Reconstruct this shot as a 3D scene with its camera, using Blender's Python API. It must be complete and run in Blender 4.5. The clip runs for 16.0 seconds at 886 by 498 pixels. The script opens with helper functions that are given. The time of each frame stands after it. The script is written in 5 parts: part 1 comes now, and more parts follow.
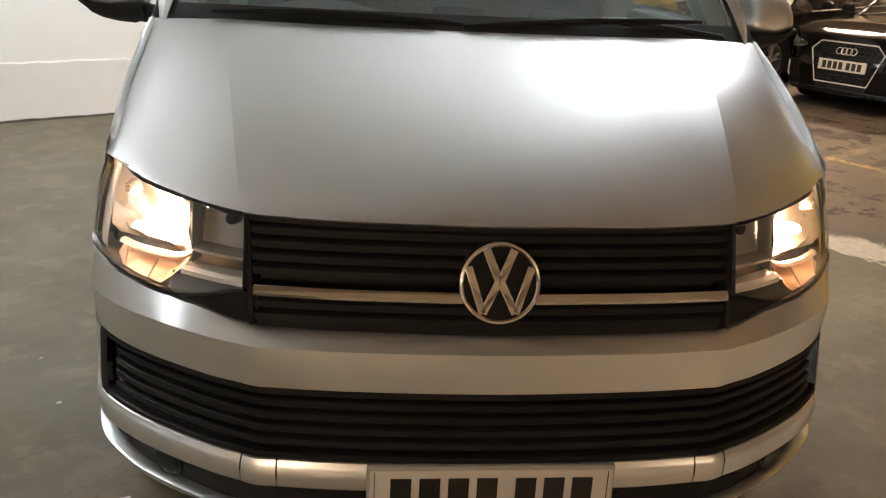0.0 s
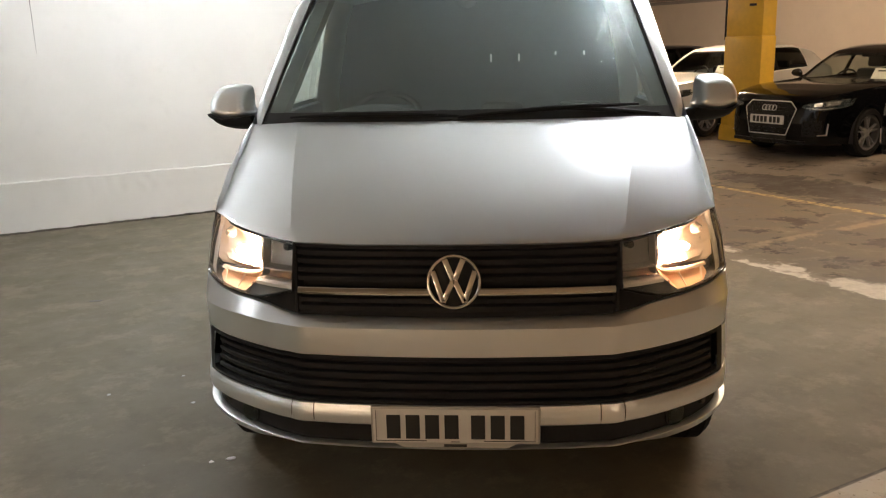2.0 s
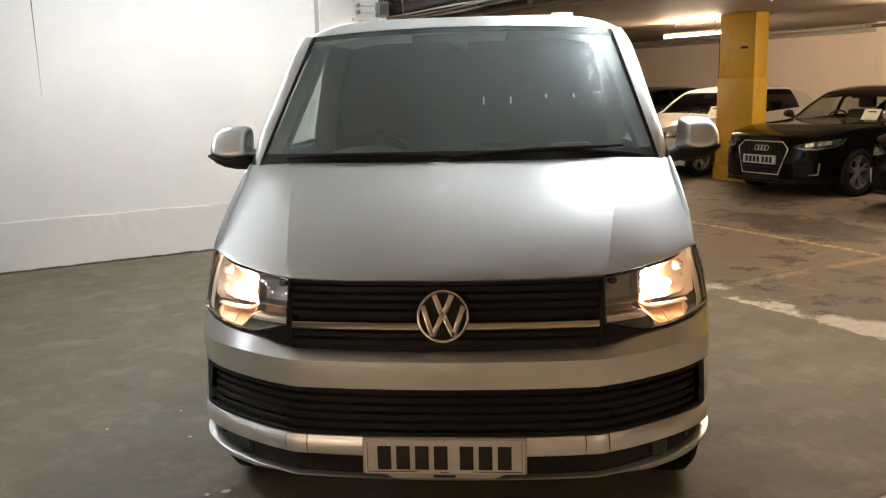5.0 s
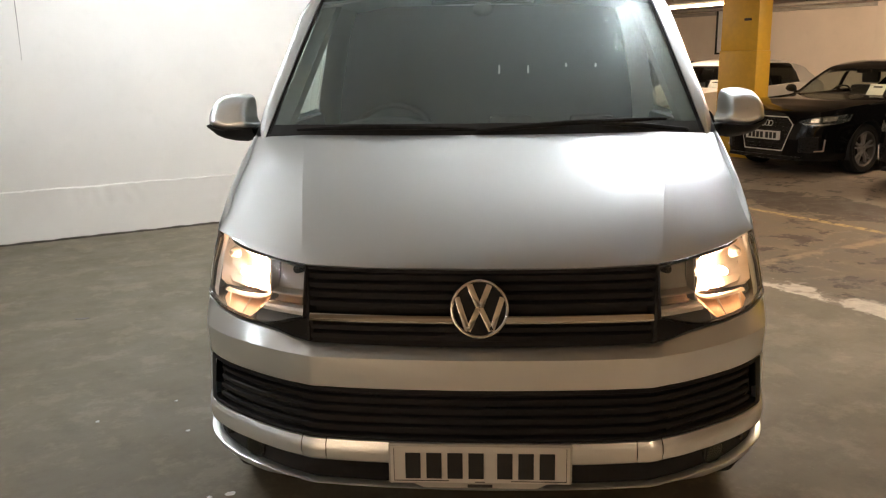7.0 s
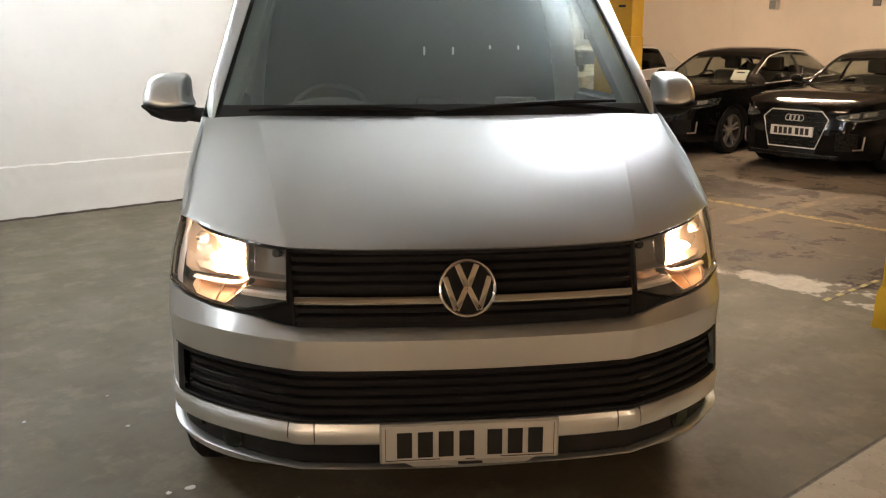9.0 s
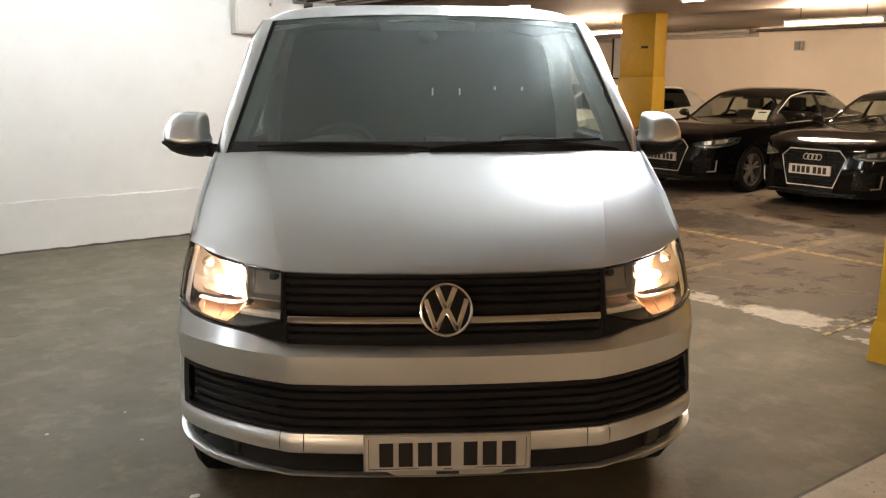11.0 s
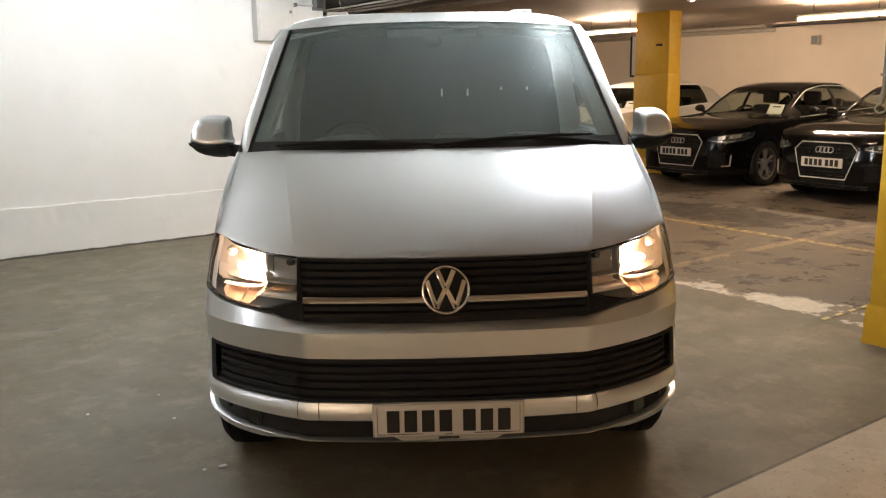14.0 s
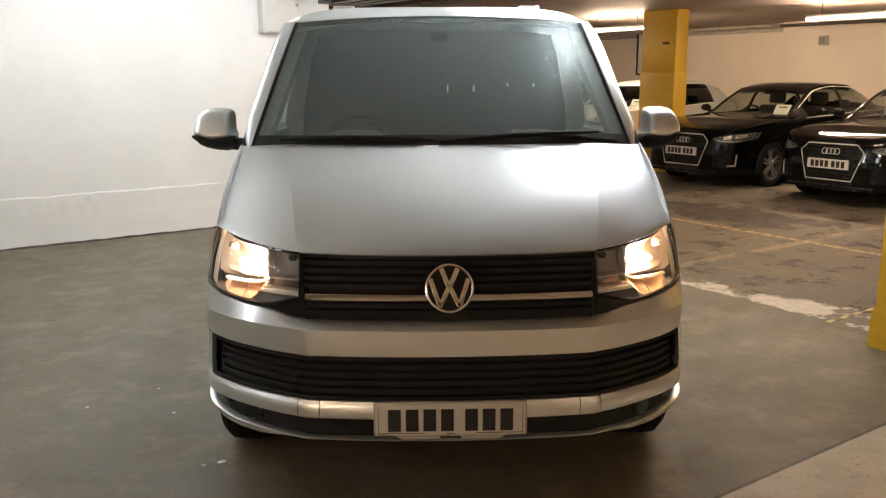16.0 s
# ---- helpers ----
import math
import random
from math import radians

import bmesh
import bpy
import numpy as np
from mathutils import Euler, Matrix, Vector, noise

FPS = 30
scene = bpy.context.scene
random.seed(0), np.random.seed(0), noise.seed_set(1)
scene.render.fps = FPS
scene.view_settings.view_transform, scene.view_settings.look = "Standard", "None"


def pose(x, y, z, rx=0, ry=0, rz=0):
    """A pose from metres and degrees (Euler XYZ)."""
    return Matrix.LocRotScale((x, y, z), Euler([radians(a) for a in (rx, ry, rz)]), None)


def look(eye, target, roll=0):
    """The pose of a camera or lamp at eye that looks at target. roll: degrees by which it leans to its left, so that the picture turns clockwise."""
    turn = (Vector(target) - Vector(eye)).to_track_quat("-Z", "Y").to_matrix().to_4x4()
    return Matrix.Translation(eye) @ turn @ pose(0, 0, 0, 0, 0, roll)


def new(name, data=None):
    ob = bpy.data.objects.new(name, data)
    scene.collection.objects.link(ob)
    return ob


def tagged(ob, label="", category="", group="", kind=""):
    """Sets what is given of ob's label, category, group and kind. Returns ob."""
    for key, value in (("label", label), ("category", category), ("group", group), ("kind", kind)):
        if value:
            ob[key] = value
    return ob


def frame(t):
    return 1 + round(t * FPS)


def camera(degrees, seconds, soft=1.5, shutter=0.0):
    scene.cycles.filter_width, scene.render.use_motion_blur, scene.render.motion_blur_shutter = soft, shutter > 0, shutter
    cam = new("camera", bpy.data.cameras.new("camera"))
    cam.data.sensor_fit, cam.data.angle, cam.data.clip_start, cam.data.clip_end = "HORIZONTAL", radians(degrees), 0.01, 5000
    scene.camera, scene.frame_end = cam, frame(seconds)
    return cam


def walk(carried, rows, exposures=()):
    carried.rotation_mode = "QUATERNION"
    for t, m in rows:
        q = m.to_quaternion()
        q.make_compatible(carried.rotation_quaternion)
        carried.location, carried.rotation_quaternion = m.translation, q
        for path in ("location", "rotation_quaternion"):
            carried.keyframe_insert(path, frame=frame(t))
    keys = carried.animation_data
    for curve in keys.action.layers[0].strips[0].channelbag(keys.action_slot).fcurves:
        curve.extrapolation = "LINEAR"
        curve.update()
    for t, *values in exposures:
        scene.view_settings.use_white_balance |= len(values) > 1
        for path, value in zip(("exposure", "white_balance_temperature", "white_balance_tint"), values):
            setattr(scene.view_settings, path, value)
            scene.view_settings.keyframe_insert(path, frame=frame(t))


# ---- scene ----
cam = camera(55.3, 16.0, soft=1.2)
PATH = [
    (0, (-0.284, -1.5350, 1.5010), (-0.093, 0.3375, 0.8252), 3.01),
    (0.5, (-0.074, -1.8416, 1.5294), (-0.117, 0.0652, 0.9270), -1.32),
    (1, (0.049, -2.0892, 1.5557), (-0.105, -0.1671, 1.0251), -1.78),
    (1.5, (0.075, -2.3593, 1.5524), (-0.080, -0.4308, 1.0487), -1.18),
    (2, (0.175, -2.4699, 1.5743), (0.017, -0.5328, 1.1025), -1.48),
    (2.5, (0.284, -2.5441, 1.5656), (0.116, -0.5982, 1.1376), -0.79),
    (3, (0.295, -2.5678, 1.5791), (0.128, -0.6134, 1.1839), -0.39),
    (3.5, (0.291, -2.5720, 1.5691), (0.117, -0.6153, 1.1919), -0.39),
    (4, (0.281, -2.5798, 1.5803), (0.099, -0.6240, 1.2061), -0.79),
    (6.5, (0.072, -2.4236, 1.5895), (-0.037, -0.4728, 1.1614), -1.96),
    (7, (0.040, -2.2820, 1.5671), (-0.079, -0.3355, 1.1210), -0.86),
    (7.5, (0.029, -2.1538, 1.5768), (-0.094, -0.2083, 1.1298), -1.06),
    (8, (-0.075, -2.1418, 1.5776), (-0.138, -0.1922, 1.1385), -2.53),
    (8.5, (-0.250, -2.2218, 1.5770), (-0.158, -0.2775, 1.1170), -2.45),
    (9, (-0.313, -2.2870, 1.5652), (-0.115, -0.3573, 1.0774), 0.10),
    (9.5, (-0.300, -2.3259, 1.5748), (-0.074, -0.3980, 1.0941), 0.62),
    (10, (-0.260, -2.3628, 1.5765), (-0.064, -0.4234, 1.1296), 0.70),
    (12.5, (-0.079, -2.7748, 1.5837), (-0.013, -0.8132, 1.1994), -0.87),
    (13, (-0.075, -2.8018, 1.5811), (-0.006, -0.8391, 1.2028), -0.66),
    (13.5, (-0.075, -2.7969, 1.5761), (-0.017, -0.8365, 1.1838), -0.67),
    (14, (-0.091, -2.8078, 1.5832), (-0.034, -0.8485, 1.1840), -0.97),
    (14.5, (-0.092, -2.7997, 1.5861), (-0.042, -0.8436, 1.1749), -1.37),
    (15, (-0.088, -2.7937, 1.5860), (-0.039, -0.8377, 1.1718), -1.37),
    (15.5, (-0.095, -2.7907, 1.5869), (-0.048, -0.8346, 1.1757), -0.88),
    (16, (-0.096, -2.7728, 1.5836), (-0.045, -0.8156, 1.1744), -0.17),
]
EXPOSURES = [(0.0, 0.34), (0.5, 0.38), (1.0, 0.28), (1.5, 0.20), (3.5, 0.12), (6.5, 0.16), (8.0, 0.26), (9.0, 0.18), (12.5, 0.21), (16.0, 0.19)]
walk(cam, [(t, look(eye, target, roll)) for t, eye, target, roll in PATH], EXPOSURES)

# ---- light ----
world = bpy.data.worlds.new("garage_air")
world.use_nodes = True
world.node_tree.nodes["Background"].inputs[0].default_value = (0.9, 0.85, 0.8, 1)
world.node_tree.nodes["Background"].inputs[1].default_value = 0.02
scene.world = world

GRID = 33.0                      # the building stands turned against the van
CEIL = 2.53
BUILD = pose(0, 0, 0, 0, 0, GRID)


# ---- small tools ----
def rgb(r, g, b):
    return (r, g, b, 1.0)


def nodes_of(name):
    m = bpy.data.materials.new(name)
    m.use_nodes = True
    nt = m.node_tree
    return m, nt, nt.nodes["Principled BSDF"]


def node(nt, kind, **kw):
    n = nt.nodes.new(kind)
    for k, v in kw.items():
        if k in n.inputs:
            n.inputs[k].default_value = v
    return n


def coords(nt, scale=1.0, use="Object"):
    tc = nt.nodes.new("ShaderNodeTexCoord")
    mp = nt.nodes.new("ShaderNodeMapping")
    mp.inputs["Scale"].default_value = (scale, scale, scale)
    nt.links.new(tc.outputs[use], mp.inputs["Vector"])
    return mp.outputs["Vector"]


def noise_tex(nt, vec, scale, detail=6.0, rough=0.55, distort=0.0):
    n = node(nt, "ShaderNodeTexNoise", Scale=scale, Detail=detail, Roughness=rough, Distortion=distort)
    nt.links.new(vec, n.inputs["Vector"])
    return n.outputs["Fac"]


def ramp(nt, fac, stops):
    r = nt.nodes.new("ShaderNodeValToRGB")
    while len(r.color_ramp.elements) < len(stops):
        r.color_ramp.elements.new(0.5)
    for e, (p, c) in zip(r.color_ramp.elements, stops):
        e.position, e.color = p, (c if len(c) == 4 else (*c, 1.0))
    nt.links.new(fac, r.inputs["Fac"])
    return r.outputs["Color"]


def mix(nt, fac, a, b):
    n = nt.nodes.new("ShaderNodeMix")
    n.data_type = "RGBA"
    for sock, v in ((n.inputs[0], fac), (n.inputs[6], a), (n.inputs[7], b)):
        if isinstance(v, bpy.types.NodeSocket):
            nt.links.new(v, sock)
        else:
            sock.default_value = v
    return n.outputs[2]


def math_node(nt, op, a, b=0.0, c=0.0):
    n = nt.nodes.new("ShaderNodeMath")
    n.operation = op
    for sock, v in zip(n.inputs, (a, b, c)):
        if isinstance(v, bpy.types.NodeSocket):
            nt.links.new(v, sock)
        else:
            sock.default_value = v
    return n.outputs[0]


def smooth(nt, v, lo, hi):
    n = nt.nodes.new("ShaderNodeMapRange")
    n.interpolation_type = "SMOOTHSTEP"
    n.inputs["From Min"].default_value, n.inputs["From Max"].default_value = lo, hi
    nt.links.new(v, n.inputs["Value"])
    return n.outputs["Result"]


def bump(nt, bsdf, height, strength=0.2, distance=0.01):
    b = node(nt, "ShaderNodeBump", Strength=strength, Distance=distance)
    nt.links.new(height, b.inputs["Height"])
    nt.links.new(b.outputs["Normal"], bsdf.inputs["Normal"])


def plain(name, col, rough=0.5, metal=0.0, var=0.15, scale=25.0, bumpy=0.05, coat=0.0, coat_rough=0.03, spec=0.5):
    """A surface with a slight variation of colour and gloss at two sizes."""
    m, nt, p = nodes_of(name)
    v = coords(nt)
    n1, n2 = noise_tex(nt, v, scale * 0.12, 4.0), noise_tex(nt, v, scale, 6.0)
    f = math_node(nt, "ADD", math_node(nt, "MULTIPLY", n1, 0.5), math_node(nt, "MULTIPLY", n2, 0.5))
    lo, hi = [c * (1 - var) for c in col], [min(1.0, c * (1 + var)) for c in col]
    nt.links.new(ramp(nt, f, [(0.3, lo), (0.7, hi)]), p.inputs["Base Color"])
    nt.links.new(ramp(nt, n2, [(0.3, (rough * 0.85,) * 3), (0.7, (min(1, rough * 1.15),) * 3)]), p.inputs["Roughness"])
    p.inputs["Metallic"].default_value = metal
    p.inputs["Coat Weight"].default_value = coat
    p.inputs["Specular IOR Level"].default_value = spec
    p.inputs["Coat Roughness"].default_value = coat_rough
    if bumpy:
        bump(nt, p, n2, bumpy, 0.004)
    return m


def glow(name, col, strength):
    m, nt, p = nodes_of(name)
    p.inputs["Base Color"].default_value = rgb(0.8, 0.8, 0.8)
    p.inputs["Emission Color"].default_value = rgb(*col)
    p.inputs["Emission Strength"].default_value = strength
    return m


def pane(name, tint, ior=1.5, rough=0.0, dusty=0.0, film=0.0):
    """A thin sheet of glass: it lets light through and mirrors by its gloss; dust and a greasy film scatter a little."""
    m, nt, p = nodes_of(name)
    nt.nodes.remove(p)
    out = nt.nodes["Material Output"]
    base = node(nt, "ShaderNodeBsdfTransparent", Color=rgb(*tint)).outputs[0]

    def over(fac, shader, under):
        mx = nt.nodes.new("ShaderNodeMixShader")
        if isinstance(fac, bpy.types.NodeSocket):
            nt.links.new(fac, mx.inputs[0])
        else:
            mx.inputs[0].default_value = fac
        nt.links.new(under, mx.inputs[1])
        nt.links.new(shader, mx.inputs[2])
        return mx.outputs[0]
    if dusty:
        v = coords(nt)
        n = math_node(nt, "MULTIPLY", ramp(nt, noise_tex(nt, v, 2.0, 4.0), [(0.3, (0.8,) * 3), (0.7, (1.2,) * 3)]), dusty)
        base = over(n, node(nt, "ShaderNodeBsdfDiffuse", Color=rgb(0.50, 0.66, 0.70)).outputs[0], base)
    if film:
        base = over(film, node(nt, "ShaderNodeBsdfGlossy", Roughness=0.43, Color=rgb(0.80, 0.95, 0.97)).outputs[0], base)
    lw = nt.nodes.new("ShaderNodeLayerWeight")
    lw.inputs["Blend"].default_value = 0.5
    f0 = ((ior - 1) / (ior + 1)) ** 2
    gloss = math_node(nt, "MULTIPLY_ADD", math_node(nt, "POWER", lw.outputs["Facing"], 5.0), 1 - f0, f0)
    base = over(gloss, node(nt, "ShaderNodeBsdfGlossy", Roughness=rough).outputs[0], base)
    nt.links.new(base, out.inputs["Surface"])
    return m


# ---- mesh tools ----
def link_mesh(name, verts, faces, mat, parent=None, label="", shade=True, sharp=32):
    me = bpy.data.meshes.new(name)
    me.from_pydata([tuple(map(float, v)) for v in verts], [], faces)
    me.validate()
    if shade:
        me.polygons.foreach_set("use_smooth", [True] * len(me.polygons))
        me.set_sharp_from_angle(angle=radians(sharp))
    for m in (mat if isinstance(mat, (list, tuple)) else [mat]):
        me.materials.append(m)
    me.update()
    ob = new(name, me)
    if parent is not None:
        ob.parent = parent
    if label:
        ob["label"] = label
    return ob


def part(name, bm, mat, parent=None, label="", shade=True, sharp=32):
    """Links a bmesh as one mesh object."""
    bmesh.ops.recalc_face_normals(bm, faces=bm.faces)
    bm.verts.index_update()
    vs = [v.co.copy() for v in bm.verts]
    fs = [[v.index for v in f.verts] for f in bm.faces]
    bm.free()
    return link_mesh(name, vs, fs, mat, parent, label, shade, sharp)


def empty(name, m=None):
    ob = new(name)
    ob.empty_display_size = 0.1
    if m is not None:
        ob.matrix_basis = m
    return ob


def box(bm, x0, y0, z0, x1, y1, z1, m=None, bevel=0.0):
    r = bmesh.ops.create_cube(bm, size=1.0)
    t = Matrix.Translation(((x0 + x1) / 2, (y0 + y1) / 2, (z0 + z1) / 2)) @ Matrix.Diagonal((abs(x1 - x0), abs(y1 - y0), abs(z1 - z0), 1))
    bmesh.ops.transform(bm, matrix=t, verts=r["verts"])
    if bevel:
        es = list({e for v in r["verts"] for e in v.link_edges})
        r2 = bmesh.ops.bevel(bm, geom=es, offset=bevel, segments=2, profile=0.6, affect="EDGES")
        vs = list({v for f in r2["faces"] for v in f.verts} | {v for v in r["verts"] if v.is_valid})
    else:
        vs = r["verts"]
    if m is not None:
        bmesh.ops.transform(bm, matrix=m, verts=vs)
    return vs


def boxes(*rows, bevel=0.0):
    bm = bmesh.new()
    for r in rows:
        box(bm, *r, bevel=bevel)
    return bm


def tube(bm, pts, r, n=10, caps=True):
    """A round bar along points; r is one radius or one for each point."""
    pts = [Vector(p) for p in pts]
    rs = r if isinstance(r, (list, tuple)) else [r] * len(pts)
    rings = []
    for i, p in enumerate(pts):
        d = (pts[min(i + 1, len(pts) - 1)] - pts[max(i - 1, 0)]).normalized()
        a = d.orthogonal().normalized() if i == 0 else (a - d * a.dot(d)).normalized()
        b = d.cross(a)
        rings.append([bm.verts.new(p + rs[i] * (a * math.cos(k * math.tau / n) + b * math.sin(k * math.tau / n))) for k in range(n)])
    for q, w in zip(rings, rings[1:]):
        for k in range(n):
            bm.faces.new((q[k], q[(k + 1) % n], w[(k + 1) % n], w[k]))
    if caps:
        bm.faces.new(rings[0][::-1])
        bm.faces.new(rings[-1])
    return bm


def lathe(bm, prof, n=32, axis="x", at=(0, 0, 0)):
    """Turns a profile of (along, radius) round an axis."""
    rings = []
    for a, r in prof:
        ring = []
        for k in range(n):
            c, s = r * math.cos(k * math.tau / n), r * math.sin(k * math.tau / n)
            p = {"x": (a, c, s), "y": (c, a, s), "z": (c, s, a)}[axis]
            ring.append(bm.verts.new(Vector(p) + Vector(at)))
        rings.append(ring)
    for q, w in zip(rings, rings[1:]):
        for k in range(n):
            bm.faces.new((q[k], q[(k + 1) % n], w[(k + 1) % n], w[k]))
    return rings


def sheet(rows, thick=0.0, flip=False, keep=None):
    """A surface through rows of points; with a thickness it gets a back and edges."""
    bm = bmesh.new()
    vs = [[bm.verts.new(p) for p in row] for row in rows]
    for i in range(len(vs) - 1):
        for j in range(len(vs[0]) - 1):
            if keep is None or keep(i, j):
                q = (vs[i][j], vs[i][j + 1], vs[i + 1][j + 1], vs[i + 1][j])
                if len({tuple(v.co) for v in q}) == 4:
                    bm.faces.new(q[::-1] if flip else q)
    loose = [v for v in bm.verts if not v.link_faces]
    bmesh.ops.delete(bm, geom=loose, context="VERTS")
    if thick:
        bm.normal_update()
        bmesh.ops.solidify(bm, geom=bm.faces[:], thickness=thick)
    return bm


def curve_fn(xs, ys):
    """A smooth curve through points that does not overshoot."""
    xs, ys = np.array(xs, float), np.array(ys, float)
    h, d = np.diff(xs), np.diff(ys) / np.diff(xs)
    m = np.zeros(len(xs))
    m[0], m[-1] = d[0], d[-1]
    for i in range(1, len(xs) - 1):
        m[i] = 0 if d[i - 1] * d[i] <= 0 else (h[i - 1] + h[i]) / (h[i] / d[i] + h[i - 1] / d[i - 1]) if abs(h[i]-h[i-1]) < 1e9 else 0

    def f(x):
        x = min(max(x, xs[0]), xs[-1])
        i = min(int(np.searchsorted(xs, x, side="right")) - 1, len(xs) - 2)
        t = (x - xs[i]) / h[i]
        return float(ys[i] * (2 * t ** 3 - 3 * t * t + 1) + m[i] * h[i] * (t ** 3 - 2 * t * t + t) + ys[i + 1] * (3 * t * t - 2 * t ** 3) + m[i + 1] * h[i] * (t ** 3 - t * t))
    return f


def lerp(a, b, t):
    return a + (b - a) * t


def steps(a, b, n):
    return [a + (b - a) * i / n for i in range(n + 1)]


def sstep(x, lo, hi):
    t = min(max((x - lo) / (hi - lo), 0.0), 1.0)
    return t * t * (3 - 2 * t)


# ---- materials ----
def wall_paint(name, col, dirt=0.12, rough=0.6):
    m, nt, p = nodes_of(name)
    v = coords(nt)
    big, fine, mid = noise_tex(nt, v, 0.7, 5.0), noise_tex(nt, v, 60.0, 5.0), noise_tex(nt, v, 6.0, 7.0)
    c = ramp(nt, big, [(0.3, [k * (1 - dirt) for k in col]), (0.65, col)])
    c = mix(nt, math_node(nt, "MULTIPLY", smooth(nt, mid, 0.55, 0.75), 0.25), c, rgb(*[k * 0.82 for k in col]))
    nt.links.new(c, p.inputs["Base Color"])
    p.inputs["Roughness"].default_value = rough
    bump(nt, p, math_node(nt, "ADD", mid, math_node(nt, "MULTIPLY", fine, 0.3)), 0.25, 0.006)
    return m


def garage_floor():
    """One concrete slab: a grey painted bay, a pale worn strip beside it, bare stained concrete beyond, yellow bay lines."""
    m, nt, p = nodes_of("garage_concrete")
    v = coords(nt)
    sep = nt.nodes.new("ShaderNodeSeparateXYZ")
    nt.links.new(v, sep.inputs[0])
    big, mid, fine, grit = noise_tex(nt, v, 0.55, 6.0, 0.6), noise_tex(nt, v, 2.6, 9.0, 0.66, 0.1), noise_tex(nt, v, 14.0, 8.0, 0.7), noise_tex(nt, v, 90.0, 4.0)
    wob = math_node(nt, "MULTIPLY", math_node(nt, "SUBTRACT", fine, 0.5), 0.17)
    wob2 = math_node(nt, "MULTIPLY", math_node(nt, "SUBTRACT", mid, 0.5), 0.55)
    u, w = sep.outputs["X"], sep.outputs["Y"]
    uu, uw = math_node(nt, "ADD", u, wob), math_node(nt, "ADD", math_node(nt, "ADD", u, wob), wob2)
    # painted bay
    paint = ramp(nt, big, [(0.3, (0.125, 0.105, 0.071)), (0.7, (0.176, 0.152, 0.104))])
    blot, speck = noise_tex(nt, v, 5.5, 9.0, 0.72), noise_tex(nt, v, 55.0, 6.0, 0.7)
    paint = mix(nt, math_node(nt, "MULTIPLY", smooth(nt, blot, 0.46, 0.66), 0.36), paint, rgb(0.095, 0.078, 0.050))
    paint = mix(nt, math_node(nt, "MULTIPLY", smooth(nt, fine, 0.60, 0.78), 0.4), paint, rgb(0.268, 0.233, 0.168))
    patch = noise_tex(nt, v, 3.2, 11.0, 0.76)
    paint = mix(nt, math_node(nt, "MULTIPLY", smooth(nt, patch, 0.50, 0.60), 0.34), paint, rgb(0.257, 0.220, 0.155))
    paint = mix(nt, math_node(nt, "MULTIPLY", smooth(nt, speck, 0.66, 0.72), 0.6), paint, rgb(0.383, 0.341, 0.256))
    paint = mix(nt, math_node(nt, "MULTIPLY", smooth(nt, math_node(nt, "SUBTRACT", 1.0, speck), 0.66, 0.72), 0.5), paint, rgb(0.057, 0.048, 0.034))
    # bare concrete
    far_side = smooth(nt, uw, 5.9, 7.4)
    bare = ramp(nt, mid, [(0.28, (0.062, 0.048, 0.034)), (0.45, (0.095, 0.075, 0.054)), (0.6, (0.135, 0.108, 0.078)), (0.8, (0.21, 0.175, 0.13))])
    bare = mix(nt, math_node(nt, "MULTIPLY", far_side, 0.8), bare, ramp(nt, big, [(0.3, (0.13, 0.107, 0.082)), (0.7, (0.18, 0.15, 0.118))]))
    wet = noise_tex(nt, v, 2.4, 10.0, 0.72, 0.2)
    away = math_node(nt, "SQRT", math_node(nt, "ADD", math_node(nt, "POWER", math_node(nt, "MULTIPLY", math_node(nt, "SUBTRACT", u, 6.45), 1.5), 2.0), math_node(nt, "POWER", math_node(nt, "MULTIPLY", math_node(nt, "SUBTRACT", w, 3.7), 0.6), 2.0)))
    wet = math_node(nt, "ADD", wet, math_node(nt, "MULTIPLY", math_node(nt, "SUBTRACT", 1.0, smooth(nt, away, 0.2, 1.1)), 0.22))
    bare = mix(nt, math_node(nt, "MULTIPLY", smooth(nt, wet, 0.55, 0.575), 0.92), bare, rgb(0.030, 0.021, 0.014))
    bare = mix(nt, math_node(nt, "MULTIPLY", smooth(nt, fine, 0.60, 0.72), 0.45), bare, rgb(0.38, 0.325, 0.25))
    pale = ramp(nt, fine, [(0.3, (0.40, 0.36, 0.29)), (0.6, (0.56, 0.52, 0.44))])
    pale = mix(nt, smooth(nt, mid, 0.50, 0.56), pale, rgb(0.17, 0.145, 0.11))
    warp = nt.nodes.new("ShaderNodeVectorMath")
    warp.operation = "MULTIPLY_ADD"
    wn = node(nt, "ShaderNodeTexNoise", Scale=1.8, Detail=6.0)
    nt.links.new(v, wn.inputs["Vector"])
    nt.links.new(wn.outputs["Color"], warp.inputs[0])
    warp.inputs[1].default_value = (1.1, 1.1, 0.0)
    nt.links.new(v, warp.inputs[2])
    cells = node(nt, "ShaderNodeTexVoronoi", Scale=0.8)
    cells.feature = "DISTANCE_TO_EDGE"
    nt.links.new(warp.outputs[0], cells.inputs["Vector"])
    crack = math_node(nt, "SUBTRACT", 1.0, smooth(nt, cells.outputs["Distance"], 0.006, 0.03))
    crack = math_node(nt, "MULTIPLY", crack, smooth(nt, fine, 0.42, 0.58))
    bare = mix(nt, math_node(nt, "MULTIPLY", crack, 0.12), bare, rgb(0.42, 0.35, 0.25))
    pale = mix(nt, math_node(nt, "MULTIPLY", crack, 0.7), pale, rgb(0.16, 0.13, 0.10))
